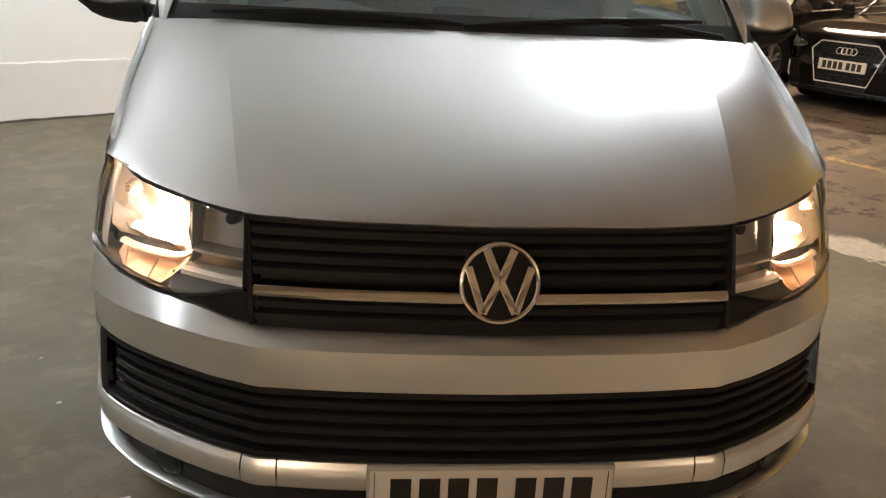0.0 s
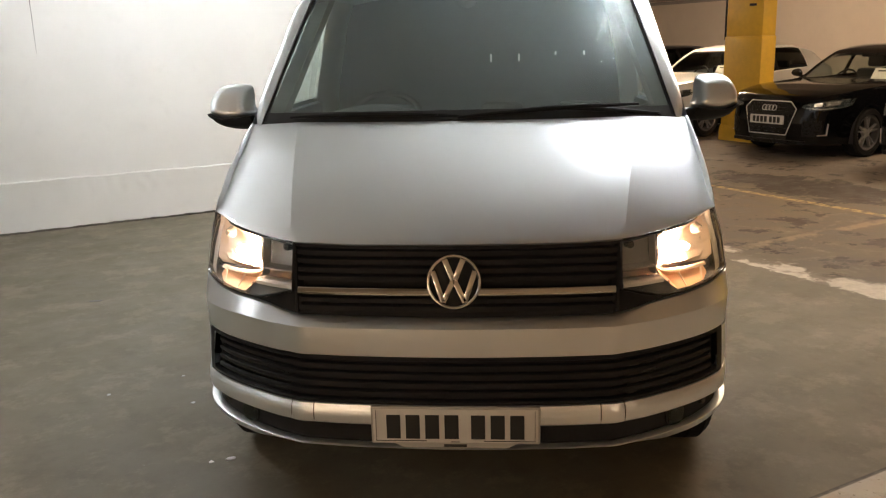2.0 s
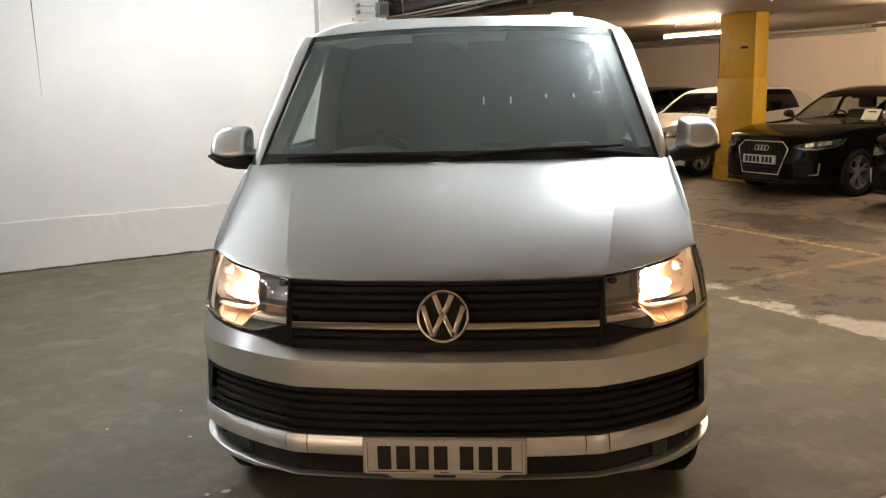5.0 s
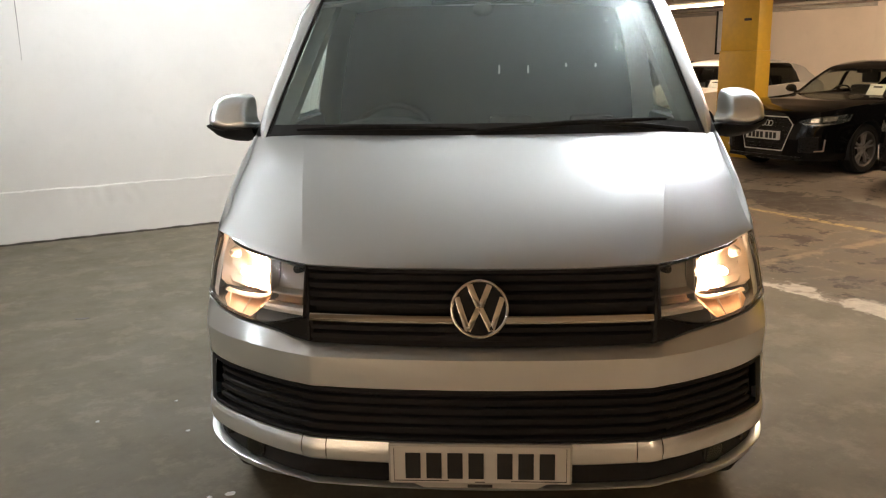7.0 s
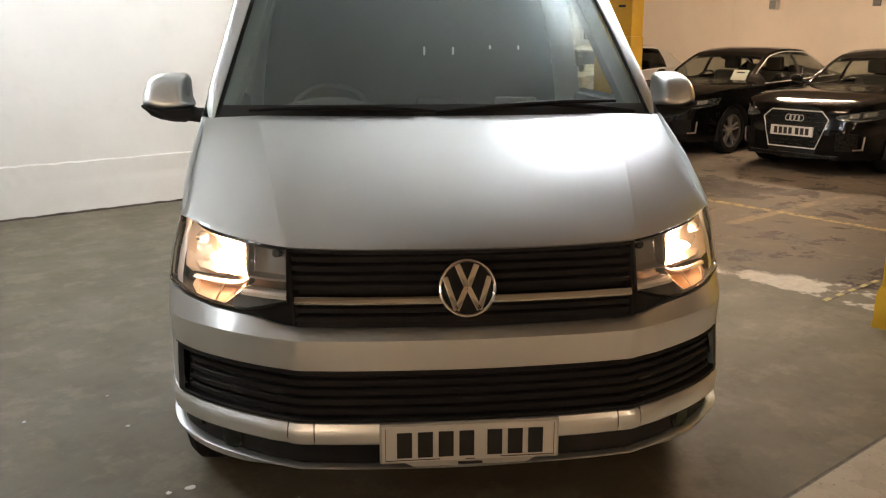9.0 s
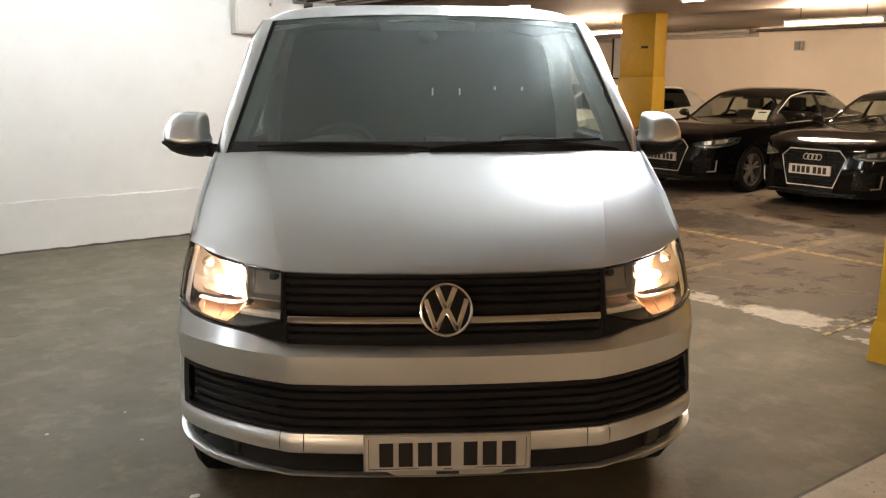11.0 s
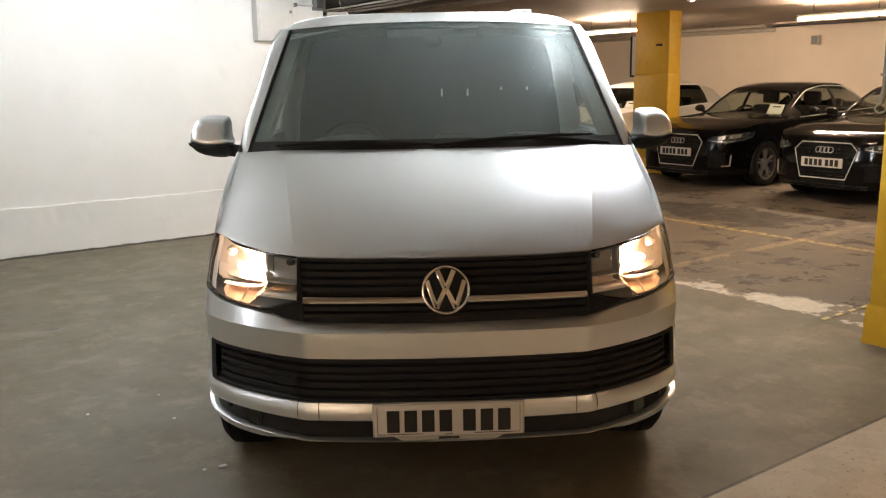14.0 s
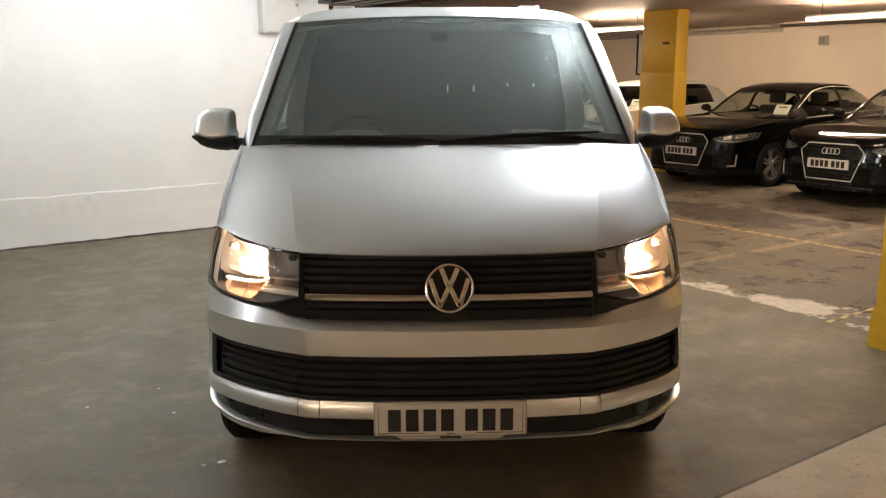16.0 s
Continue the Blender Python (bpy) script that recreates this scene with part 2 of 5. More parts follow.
    yellow = mix(nt, smooth(nt, fine, 0.42, 0.62), rgb(0.44, 0.33, 0.12), bare)
    near_line = math_node(nt, "ABSOLUTE", math_node(nt, "SUBTRACT", uu, 5.70))
    line = math_node(nt, "SUBTRACT", 1.0, smooth(nt, near_line, 0.035, 0.06))
    cross = math_node(nt, "ABSOLUTE", math_node(nt, "SUBTRACT", math_node(nt, "ADD", w, wob), 2.27))
    cross = math_node(nt, "MULTIPLY", math_node(nt, "SUBTRACT", 1.0, smooth(nt, cross, 0.04, 0.075)), math_node(nt, "LESS_THAN", u, 7.2))
    bare = mix(nt, math_node(nt, "MULTIPLY", math_node(nt, "MULTIPLY", cross, smooth(nt, mid, 0.40, 0.56)), 0.55), bare, rgb(0.30, 0.24, 0.15))
    lines = math_node(nt, "MULTIPLY", line, math_node(nt, "LESS_THAN", w, 7.5))
    bare = mix(nt, math_node(nt, "MULTIPLY", lines, 0.75), bare, yellow)
    strip_edge = math_node(nt, "SUBTRACT", uw, math_node(nt, "MULTIPLY", math_node(nt, "SUBTRACT", 1.0, smooth(nt, w, 0.3, 1.3)), 0.3))
    col = mix(nt, smooth(nt, strip_edge, 3.62, 3.72), pale, bare)
    in_bay = math_node(nt, "SUBTRACT", 1.0, smooth(nt, uu, 3.44, 3.465))
    col = mix(nt, in_bay, col, paint)
    front = math_node(nt, "SUBTRACT", 1.0, smooth(nt, math_node(nt, "ADD", w, math_node(nt, "MULTIPLY", wob, 0.3)), -0.435, -0.425))
    ledge = mix(nt, math_node(nt, "MULTIPLY", smooth(nt, fine, 0.54, 0.68), 0.6), mix(nt, 0.85, pale, rgb(0.50, 0.435, 0.34)), rgb(0.40, 0.34, 0.26))
    ledge = mix(nt, math_node(nt, "MULTIPLY", smooth(nt, noise_tex(nt, v, 40.0, 5.0), 0.62, 0.68), 0.6), ledge, rgb(0.12, 0.10, 0.08))
    col = mix(nt, front, col, ledge)
    seam = math_node(nt, "SUBTRACT", 1.0, smooth(nt, math_node(nt, "ABSOLUTE", math_node(nt, "ADD", w, 0.43)), 0.004, 0.012))
    col = mix(nt, math_node(nt, "MULTIPLY", seam, 0.8), col, rgb(0.05, 0.045, 0.035))
    nt.links.new(col, p.inputs["Base Color"])
    rough = ramp(nt, mid, [(0.3, (0.50,) * 3), (0.7, (0.78,) * 3)])
    p.inputs["Specular IOR Level"].default_value = 0.35
    nt.links.new(rough, p.inputs["Roughness"])
    h = math_node(nt, "ADD", math_node(nt, "MULTIPLY", mid, 0.6), math_node(nt, "ADD", math_node(nt, "MULTIPLY", fine, 0.25), math_node(nt, "MULTIPLY", grit, 0.12)))
    bump(nt, p, h, 0.35, 0.008)
    return m


def car_paint(name, col, metal, rough, flake=0.02, coat=0.8, spec=0.5, clear=0.0):
    """Car paint; clear is the share of finer, clearer gloss from the lacquered flakes."""
    m, nt, p = nodes_of(name)
    v = coords(nt)
    fl, dust = noise_tex(nt, v, 900.0, 2.0), noise_tex(nt, v, 3.0, 6.0)
    nt.links.new(ramp(nt, fl, [(0.3, [c * (1 - flake) for c in col]), (0.7, [c * (1 + flake) for c in col])]), p.inputs["Base Color"])
    nt.links.new(ramp(nt, dust, [(0.3, (rough * 0.9,) * 3), (0.7, (rough * 1.12,) * 3)]), p.inputs["Roughness"])
    p.inputs["Metallic"].default_value = metal
    p.inputs["Specular IOR Level"].default_value = spec
    p.inputs["Coat Weight"].default_value = coat
    p.inputs["Coat Roughness"].default_value = 0.10
    if clear:
        mx = nt.nodes.new("ShaderNodeMixShader")
        mx.inputs[0].default_value = clear
        nt.links.new(p.outputs[0], mx.inputs[1])
        nt.links.new(node(nt, "ShaderNodeBsdfGlossy", Roughness=0.30, Color=rgb(*col)).outputs[0], mx.inputs[2])
        nt.links.new(mx.outputs[0], nt.nodes["Material Output"].inputs["Surface"])
    return m


WHITE_WALL = wall_paint("white_wall_paint", (0.84, 0.83, 0.80))
FAR_WALL = wall_paint("cream_wall_paint", (0.82, 0.71, 0.60), 0.12)
END_WALL = wall_paint("unseen_end_wall", (0.55, 0.50, 0.43), 0.3)
# one ceiling, three tones: the dim beam, aisle and drive are coloured darker
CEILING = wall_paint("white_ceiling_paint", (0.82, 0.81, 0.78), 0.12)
FRONT_CEILING = wall_paint("front_ceiling_tone", (0.72, 0.65, 0.57), 0.2)
DIM_CEILING = wall_paint("dim_ceiling_tone", (0.42, 0.35, 0.29), 0.3)
YELLOW = plain("yellow_pillar_paint", (0.66, 0.40, 0.03), 0.42, var=0.12, scale=12, bumpy=0.12)
FLOOR = garage_floor()
SILVER = car_paint("silver_car_paint", (0.84, 0.87, 0.89), 0.9, 0.40, coat=0.6, clear=0.4)
BLACK_PAINT = car_paint("black_car_paint", (0.0035, 0.0035, 0.0038), 0.0, 0.08, coat=0.0, spec=0.3)
DARK_PAINT = car_paint("dark_grey_car_paint", (0.02, 0.02, 0.022), 0.2, 0.3)
WHITE_PAINT = car_paint("white_car_paint", (0.72, 0.71, 0.68), 0.0, 0.3, 0.02)
PLASTIC = plain("black_plastic", (0.017, 0.017, 0.018), 0.5, var=0.25, scale=60, spec=0.10)
GRAIN = plain("grained_dark_plastic", (0.012, 0.012, 0.0125), 0.55, var=0.2, scale=200, bumpy=0.15, spec=0.35)
GLOSS_BLACK = plain("gloss_black_plastic", (0.013, 0.013, 0.0132), 0.15, var=0.2, scale=40, bumpy=0.0, spec=0.4)
BULKHEAD = plain("grey_load_lining", (0.030, 0.040, 0.043), 0.7, var=0.15, scale=40)
CABIN = plain("grey_cabin_trim", (0.085, 0.09, 0.09), 0.7, var=0.2, scale=120)
CABIN_PALE = plain("pale_pillar_trim", (0.38, 0.39, 0.37), 0.7, var=0.1, scale=120)
TRIM = plain("grey_pillar_trim", (0.20, 0.215, 0.195), 0.6, var=0.1, scale=120)
CAR_CABIN = plain("dark_car_cabin", (0.02, 0.02, 0.02), 0.7, var=0.2, scale=120)
CLOTH = plain("dark_seat_cloth", (0.05, 0.054, 0.055), 0.9, var=0.3, scale=300, bumpy=0.3)
CHROME = plain("chrome", (0.75, 0.74, 0.72), 0.09, 1.0, var=0.05, scale=30, bumpy=0.0)
LAMP_GREY = plain("car_lamp_grey", (0.36, 0.34, 0.31), 0.25, 0.6, var=0.1, scale=30, bumpy=0.0)
CHAMBER = plain("grey_chamber", (0.30, 0.285, 0.27), 0.4, 0.2, var=0.1, scale=30, bumpy=0.0)
SATIN = plain("satin_reflector", (0.88, 0.74, 0.63), 0.32, 1.0, var=0.05, scale=30, bumpy=0.0)
TRAY = plain("warm_reflector_tray", (0.84, 0.57, 0.38), 0.4, 0.9, var=0.08, scale=30, bumpy=0.0)
GREY_REFLECT = plain("grey_lamp_housing", (0.06, 0.06, 0.06), 0.4, 0.3, var=0.1, scale=30, bumpy=0.0)
ALLOY = plain("alloy_wheel", (0.78, 0.76, 0.73), 0.33, 0.35, var=0.1, scale=30, bumpy=0.0)
CAR_BLACK = plain("car_black_plastic", (0.005, 0.005, 0.005), 0.28, var=0.2, scale=60, bumpy=0.0, spec=0.3)
CAR_RIM = plain("car_rim_metal", (0.42, 0.40, 0.38), 0.3, 0.7, var=0.1, scale=30, bumpy=0.0)
RIM = plain("dark_rim", (0.16, 0.155, 0.15), 0.35, 0.8, var=0.1, scale=30, bumpy=0.0)
RUBBER = plain("tyre_rubber", (0.007, 0.0068, 0.0066), 0.8, var=0.3, scale=60, bumpy=0.3, spec=0.2)
PLATE_WHITE = plain("plate_white", (0.62, 0.60, 0.57), 0.35, var=0.04, scale=20, bumpy=0.0)
PLATE_HOLDER = plain("plate_surround", (0.42, 0.41, 0.39), 0.35, var=0.06, scale=20, bumpy=0.0)
INK = plain("black_ink", (0.012, 0.012, 0.012), 0.5, var=0.1, scale=20, bumpy=0.0)
AMBER = plain("dull_amber_plastic", (0.17, 0.145, 0.09), 0.3, var=0.1, scale=20, bumpy=0.0)
PAPER = plain("white_paper", (0.75, 0.73, 0.7), 0.8, var=0.04, scale=20, bumpy=0.0)
GREY_METAL = plain("grey_painted_metal", (0.20, 0.20, 0.19), 0.5, 0.0, var=0.2, scale=30)
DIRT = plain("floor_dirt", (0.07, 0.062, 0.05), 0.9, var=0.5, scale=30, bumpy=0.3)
PIPE = plain("dull_pipe", (0.10, 0.09, 0.08), 0.5, 0.3, var=0.4, scale=15, bumpy=0.2)
PIPE_PALE = plain("pale_pipe", (0.42, 0.38, 0.33), 0.5, 0.1, var=0.2, scale=15, bumpy=0.1)
CREAM_METAL = plain("cream_painted_metal", (0.60, 0.58, 0.54), 0.45, var=0.06, scale=20, bumpy=0.05)
TAPE_YELLOW = plain("yellow_tape", (0.46, 0.38, 0.14), 0.5, var=0.2, scale=40)
TAPE_BLACK = plain("black_tape", (0.15, 0.125, 0.08), 0.55, var=0.3, scale=40)
GLASS = pane("windscreen_glass", (0.78, 0.87, 0.86), 1.5, 0.30, dusty=0.02, film=0.15)
SIDE_GLASS = pane("side_glass", (0.78, 0.88, 0.83))
DARK_GLASS = pane("tinted_car_glass", (0.22, 0.23, 0.22), 1.3)
SHADE_GLASS = pane("shaded_car_glass", (0.55, 0.58, 0.55), 1.3)
CAR_GLASS = pane("car_glass", (0.80, 0.84, 0.80), 1.3)
LENS = pane("headlamp_lens", (0.97, 0.97, 0.96), 1.45, dusty=0.05)
COOL_TUBE = glow("cool_white_tube", (0.94, 0.98, 1.01), 160.0)
WARM_TUBE = glow("warm_white_tube", (1.0, 0.74, 0.50), 440.0)
BULB = glow("halogen_bulb", (1.0, 0.60, 0.345), 850.0)
SMALL_BULB = glow("side_bulb", (1.0, 0.56, 0.36), 600.0)


# ---- the garage (built along its own axes, then turned) ----
def setting(name, bm, mat, label, category="", shade=False):
    ob = part(name, bm, mat, None, "", shade)
    ob.matrix_basis = BUILD
    return tagged(ob, label, category or name.split("_")[0], kind="structure")


setting("floor", boxes((-9.3, -13.3, -0.2, 16.4, 21.4, 0.0)), FLOOR, "concrete garage floor with grey painted bay and worn yellow lines")
setting("ceiling_bay", boxes((-9.3, 0.36, CEIL, 3.1, 21.4, CEIL + 0.2)), CEILING, "white painted concrete ceiling over the bay", "ceiling")
setting("ceiling_aisle", boxes((3.1, -13.3, CEIL, 16.4, 21.4, CEIL + 0.2)), DIM_CEILING, "ceiling over the aisle, coloured dull brown for its dimness", "ceiling")
# unseen; its tone sets how much light falls back on the van's front
setting("ceiling_front", boxes((-9.3, -13.3, CEIL, 3.1, -0.49, CEIL + 0.2)), FRONT_CEILING, "unseen ceiling over the drive, its tone set for bounced light", "ceiling")
setting("ceiling_beam", boxes((-9.0, -0.49, 2.26, 13.7, 0.36, CEIL + 0.2)), DIM_CEILING, "concrete beam over the pillars, coloured dull for its shade", "beam")
setting("wall_north", boxes((-9.0, 6.28, 0, 2.79, 6.58, CEIL)), WHITE_WALL, "white painted masonry wall behind the van", "wall")
setting("wall_return", boxes((2.49, 6.58, 0, 2.79, 21.0, CEIL)), WHITE_WALL, "white painted side wall running back", "wall")
setting("wall_east", boxes((13.7, -13.0, 0, 14.0, 8.1, CEIL)), FAR_WALL, "cream painted wall behind the parked cars", "wall")
setting("wall_far", boxes((14.0, 8.1, 0, 14.3, 21.0, CEIL)), FAR_WALL, "cream painted far garage wall", "wall")
setting("wall_back", boxes((2.79, 21.0, 0, 14.3, 21.3, CEIL)), FAR_WALL, "cream painted end wall", "wall")
setting("wall_west", boxes((-9.3, -13.0, 0, -9.0, 6.58, CEIL)), WHITE_WALL, "white painted end wall", "wall")
# unseen wall that closes the garage, toned pale to brighten the bumper
setting("wall_south", boxes((-9.3, -13.3, 0, 14.0, -13.0, CEIL)), END_WALL, "unseen end wall, toned pale to bounce light", "wall")

crack = [(-0.67 + 0.006 * noise.noise(Vector((0, 0, z * 5))), 6.2785, z) for z in steps(1.58, 2.52, 40)]
setting("trim_crack", tube(bmesh.new(), crack, [0.001 + 0.0035 * k / 40 for k in range(41)], 5), PIPE, "thin dark crack running down the white wall", "crack", True)

# low plinth along the white wall, its top edge lumpy with old paint
rows = []
for u in steps(-9.0, 2.79, 420):
    n1 = noise.noise(Vector((u * 2.3, 0.0, 0.0)))
    n2 = noise.noise(Vector((u * 9.0, 4.0, 0.0))) + 0.6 * noise.noise(Vector((u * 23.0, 1.0, 0.0)))
    chip = max(0.0, noise.noise(Vector((u * 1.3, 9.0, 0.0))) - 0.25)
    top, out = 0.458 + 0.006 * n1 + 0.007 * n2 * (1 + 3 * chip) - 0.03 * chip, 0.028 + 0.006 * n1
    low = 0.004 * sstep(u, -0.4, 1.6)
    flake = 0.016 * math.exp(-((u + 0.05) / 0.28) ** 2)
    n3 = [flake * noise.noise(Vector((u * 14.0, 7.0, z * 22.0))) for z in (0.41, 0.37, 0.33)]
    rows.append([(u, 6.278, top + 0.007), (u, 6.278 - out * 0.5, top + 0.005 + 0.003 * n2), (u, 6.278 - out, top - 0.002 + 0.004 * n2)] + [(u, 6.278 - out - q, z) for q, z in zip(n3, (0.41, 0.37, 0.33))] + [(u, 6.278 - out, 0.272 + 0.002 * n2), (u, 6.278 - out - low, 0.262 + 0.002 * n2), (u, 6.278 - out - low - 0.003 * n1, 0.12), (u, 6.278 - out - low - 0.01, 0.0)])
setting("baseboard", sheet(rows, 0.0), WHITE_WALL, "low white painted plinth with a lumpy edge along the wall", "plinth", True)
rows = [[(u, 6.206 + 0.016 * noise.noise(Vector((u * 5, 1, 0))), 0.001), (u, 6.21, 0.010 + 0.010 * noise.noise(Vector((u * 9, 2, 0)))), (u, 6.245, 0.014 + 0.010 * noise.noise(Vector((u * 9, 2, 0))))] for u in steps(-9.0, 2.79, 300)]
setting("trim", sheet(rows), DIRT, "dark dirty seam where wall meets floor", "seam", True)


def pillar(name, u0, v0, u1, v1, sleeve, label):
    p = empty(name, BUILD)
    shaft = boxes((u0 + 0.012, v0 + 0.012, sleeve, u1 - 0.012, v1 - 0.012, CEIL), bevel=0.008)
    part("shaft", shaft, YELLOW, p)
    bm = bmesh.new()
    box(bm, u0, v0, 0.0, u1, v1, sleeve, bevel=0.012)
    part("lower_sleeve", bm, YELLOW, p)
    # chipped, swollen foot
    prof, ring = [], []
    for z, o in ((0.0, 0.018), (0.06, 0.014), (0.12, 0.018), (0.2, 0.013), (0.235, 0.003)):
        row = []
        per = [(u0, v0, u1, v0), (u1, v0, u1, v1), (u1, v1, u0, v1), (u0, v1, u0, v0)]
        for a, b, c, d in per:
            for k in range(14):
                x, y = lerp(a, c, k / 14), lerp(b, d, k / 14)
                ox = -1 if x <= u0 + 1e-6 else 1 if x >= u1 - 1e-6 else 0
                oy = -1 if y <= v0 + 1e-6 else 1 if y >= v1 - 1e-6 else 0
                j = o * (1 + 0.35 * noise.noise(Vector((x * 14, y * 14, z * 14))))
                row.append((x + ox * j, y + oy * j, z))
        row.append(row[0])
        prof.append(row)
    part("foot", sheet(prof), YELLOW, p, "chipped yellow painted foot")
    return tagged(p, label, "pillar", kind="structure")


near_pillar = pillar("pillar_1", 3.17, -0.49, 3.47, 0.215, 1.57, "yellow painted concrete pillar with a chipped foot")
far_pillar = pillar("pillar_2", 9.0, 6.76, 9.30, 7.47, 1.57, "yellow painted concrete pillar between parked cars")
part("mark_plate", boxes((8.992, 6.90, 2.00, 9.008, 7.02, 2.035)), INK, far_pillar, "small dark plate")


# ---- strip lights ----
def strip_light(u, v, long, along_v, mat, warm, z=2.31, r=0.013):
    """A batten with one tube, from (u, v) on for its length."""
    m = BUILD @ pose(u, v, 0, 0, 0, 0 if along_v else -90)
    L = empty("strip_light", m)
    top = z + 0.065 if z + 0.1 < CEIL else CEIL
    part("batten", boxes((-0.025, 0, z + 0.03, 0.025, long, top), bevel=0.006), CREAM_METAL, L)
    part("tube", tube(bmesh.new(), [(0, 0.03, z), (0, long - 0.03, z)], r, 12), mat, L, "lit fluorescent tube")
    for q in (0.015, long - 0.015):
        part("lamp_holder", boxes((-0.02, q - 0.015, z - 0.025, 0.02, q + 0.015, z + 0.04)), CREAM_METAL, L)
    for q in (0.25, long - 0.25) if z + 0.1 < CEIL else ():
        part("hanger", tube(bmesh.new(), [(0, q, top - 0.005), (0, q, CEIL)], 0.006, 6), GREY_METAL, L)
    return tagged(L, f"{warm} fluorescent strip light below the ceiling", "strip light", "ceiling strip lights")


# unseen light above the bonnet, spread over four tubes to widen its highlight
for u in (1.50, 1.92, 2.34, 2.76):
    strip_light(u, 0.65, 1.45, True, COOL_TUBE, "unseen slim cool-white", z=2.2, r=0.0041)
# unseen tubes, added to brighten the white wall and the bay's ceiling
for u, v, along, long in ((-1.6, 1.9, True, 1.45), (1.0, 4.6, False, 1.45), (-0.9, 4.6, False, 1.45), (-4.6, 1.3, True, 1.45)):
    strip_light(u, v, long, along, COOL_TUBE, "added cool white", z=2.2 if v < 4 else 2.43, r=0.0100 if v < 4 else 0.013)
# first three hang in view; the last four are unseen, added as fill
for u, v in ((5.5, 2.08), (9.9, 3.73), (9.72, 8.0), (-6.5, -5.0), (1.2, -7.2), (10.4, -1.5), (5.8, 11.0)):
    strip_light(u, v, 1.45, True, WARM_TUBE, "seen or added warm white", r=0.016 if v < -4 else 0.013)


# ---- the silver van ----
van = tagged(empty("van"), "silver panel van with headlamps lit, parked on grey floor", "van")

CTRL = [(-0.3, 0.012), (0, 0.0), (0.3, 0.012), (0.46, 0.0295), (0.493, 0.0335), (0.515, 0.0415), (0.54, 0.0555), (0.6, 0.085), (0.7, 0.15), (0.8, 0.228), (0.88, 0.315), (0.925, 0.40), (0.948, 0.52), (0.955, 0.75), (0.955, 1.0)]


def catmull(p, n):
    out = []
    for a, b, c, d in zip(p, p[1:], p[2:], p[3:]):
        for k in range(n):
            t = k / n
            out.append(tuple(0.5 * (2 * b[i] + (c[i] - a[i]) * t + (2 * a[i] - 5 * b[i] + 4 * c[i] - d[i]) * t * t + (3 * b[i] - a[i] - 3 * c[i] + d[i]) * t ** 3) for i in range(len(b))))
    out.append(p[-2])
    return out


PLAN = np.array(catmull(CTRL, 24))
ARC = np.concatenate([[0], np.cumsum(np.hypot(*np.diff(PLAN, axis=0).T))])


def s_at_x(x):
    return float(np.interp(x, PLAN[:, 0], ARC))


def s_at_y(y):
    return float(np.interp(y, PLAN[:, 1], ARC))


def plan(s):
    x, y = np.interp(s, ARC, PLAN[:, 0]), np.interp(s, ARC, PLAN[:, 1])
    d = 0.012
    tx = np.interp(s + d, ARC, PLAN[:, 0]) - np.interp(max(s - d, 0), ARC, PLAN[:, 0])
    ty = np.interp(s + d, ARC, PLAN[:, 1]) - np.interp(max(s - d, 0), ARC, PLAN[:, 1])
    k = math.hypot(tx, ty) or 1.0
    return float(x), float(y), ty / k, -tx / k


half_width = curve_fn([0.26, 0.30, 0.35, 0.5, 0.72, 0.83, 0.94, 1.02, 1.15, 1.31, 1.57, 1.76, 1.86, 1.915], [0.92, 0.945, 0.955, 0.957, 0.957, 0.946, 0.922, 0.899, 0.884, 0.880, 0.838, 0.802, 0.757, 0.69])


def set_back(z, x):
    low = -0.03
    if z < 0.62:
        return lerp(low, 0.0, sstep(z, 0.46, 0.62))
    return 0.36 * max(0.0, z - 0.72)


def skin(s, z, off=0.0):
    """A point of the van's front skin: s runs round the nose from the middle, z is the height, off lifts it outwards."""
    g = -1 if s < 0 else 1
    x, y, nx, ny = plan(abs(s))
    y += set_back(z, x) * (1 - sstep(x, 0.88, 0.955))
    x2 = x - (0.957 - half_width(z)) * sstep(x, 0.75, 0.93)
    return (g * (x2 + off * nx), y + off * ny, z)


S_END = s_at_y(0.56)
SX = {x: s_at_x(x) for x in (0.09, 0.45, 0.455, 0.5, 0.515, 0.523, 0.53, 0.66, 0.68, 0.895)}


def band(rows, s0, s1, n, thick=0.0):
    """A panel of the nose: rows of (height, offset), each a number or a function of |x|, between two places along it."""
    pts = []
    for s in steps(s0, s1, n):
        x = plan(abs(s))[0]
        pts.append([skin(s, zf(x) if callable(zf) else zf, o(x) if callable(o) else o) for zf, o in rows])
    return sheet(pts, thick)


bump_top = curve_fn([0, 0.5, 0.6, 0.68, 0.78, 0.88, 0.96], [0.745, 0.749, 0.757, 0.765, 0.775, 0.792, 0.803])
lamp_low = curve_fn([0, 0.515, 0.60, 0.677, 0.72, 0.78, 0.85, 0.9, 0.96], [0.82, 0.815, 0.793, 0.777, 0.777, 0.782, 0.789, 0.80, 0.81])
lamp_top = curve_fn([0, 0.3, 0.531, 0.571, 0.64, 0.71, 0.775, 0.86, 0.90, 0.96], [0.960, 0.961, 0.966, 0.969, 0.976, 0.984, 0.993, 1.005, 1.008, 1.010])
lip_top = curve_fn([0, 0.5, 0.75, 0.88, 0.96], [0.333, 0.334, 0.338, 0.352, 0.36])
lip_low = curve_fn([0, 0.46, 0.60, 0.70, 0.85, 0.96], [0.326, 0.326, 0.316, 0.304, 0.305, 0.31])


def up(f, d):
    return (lambda x: f(x) + d)


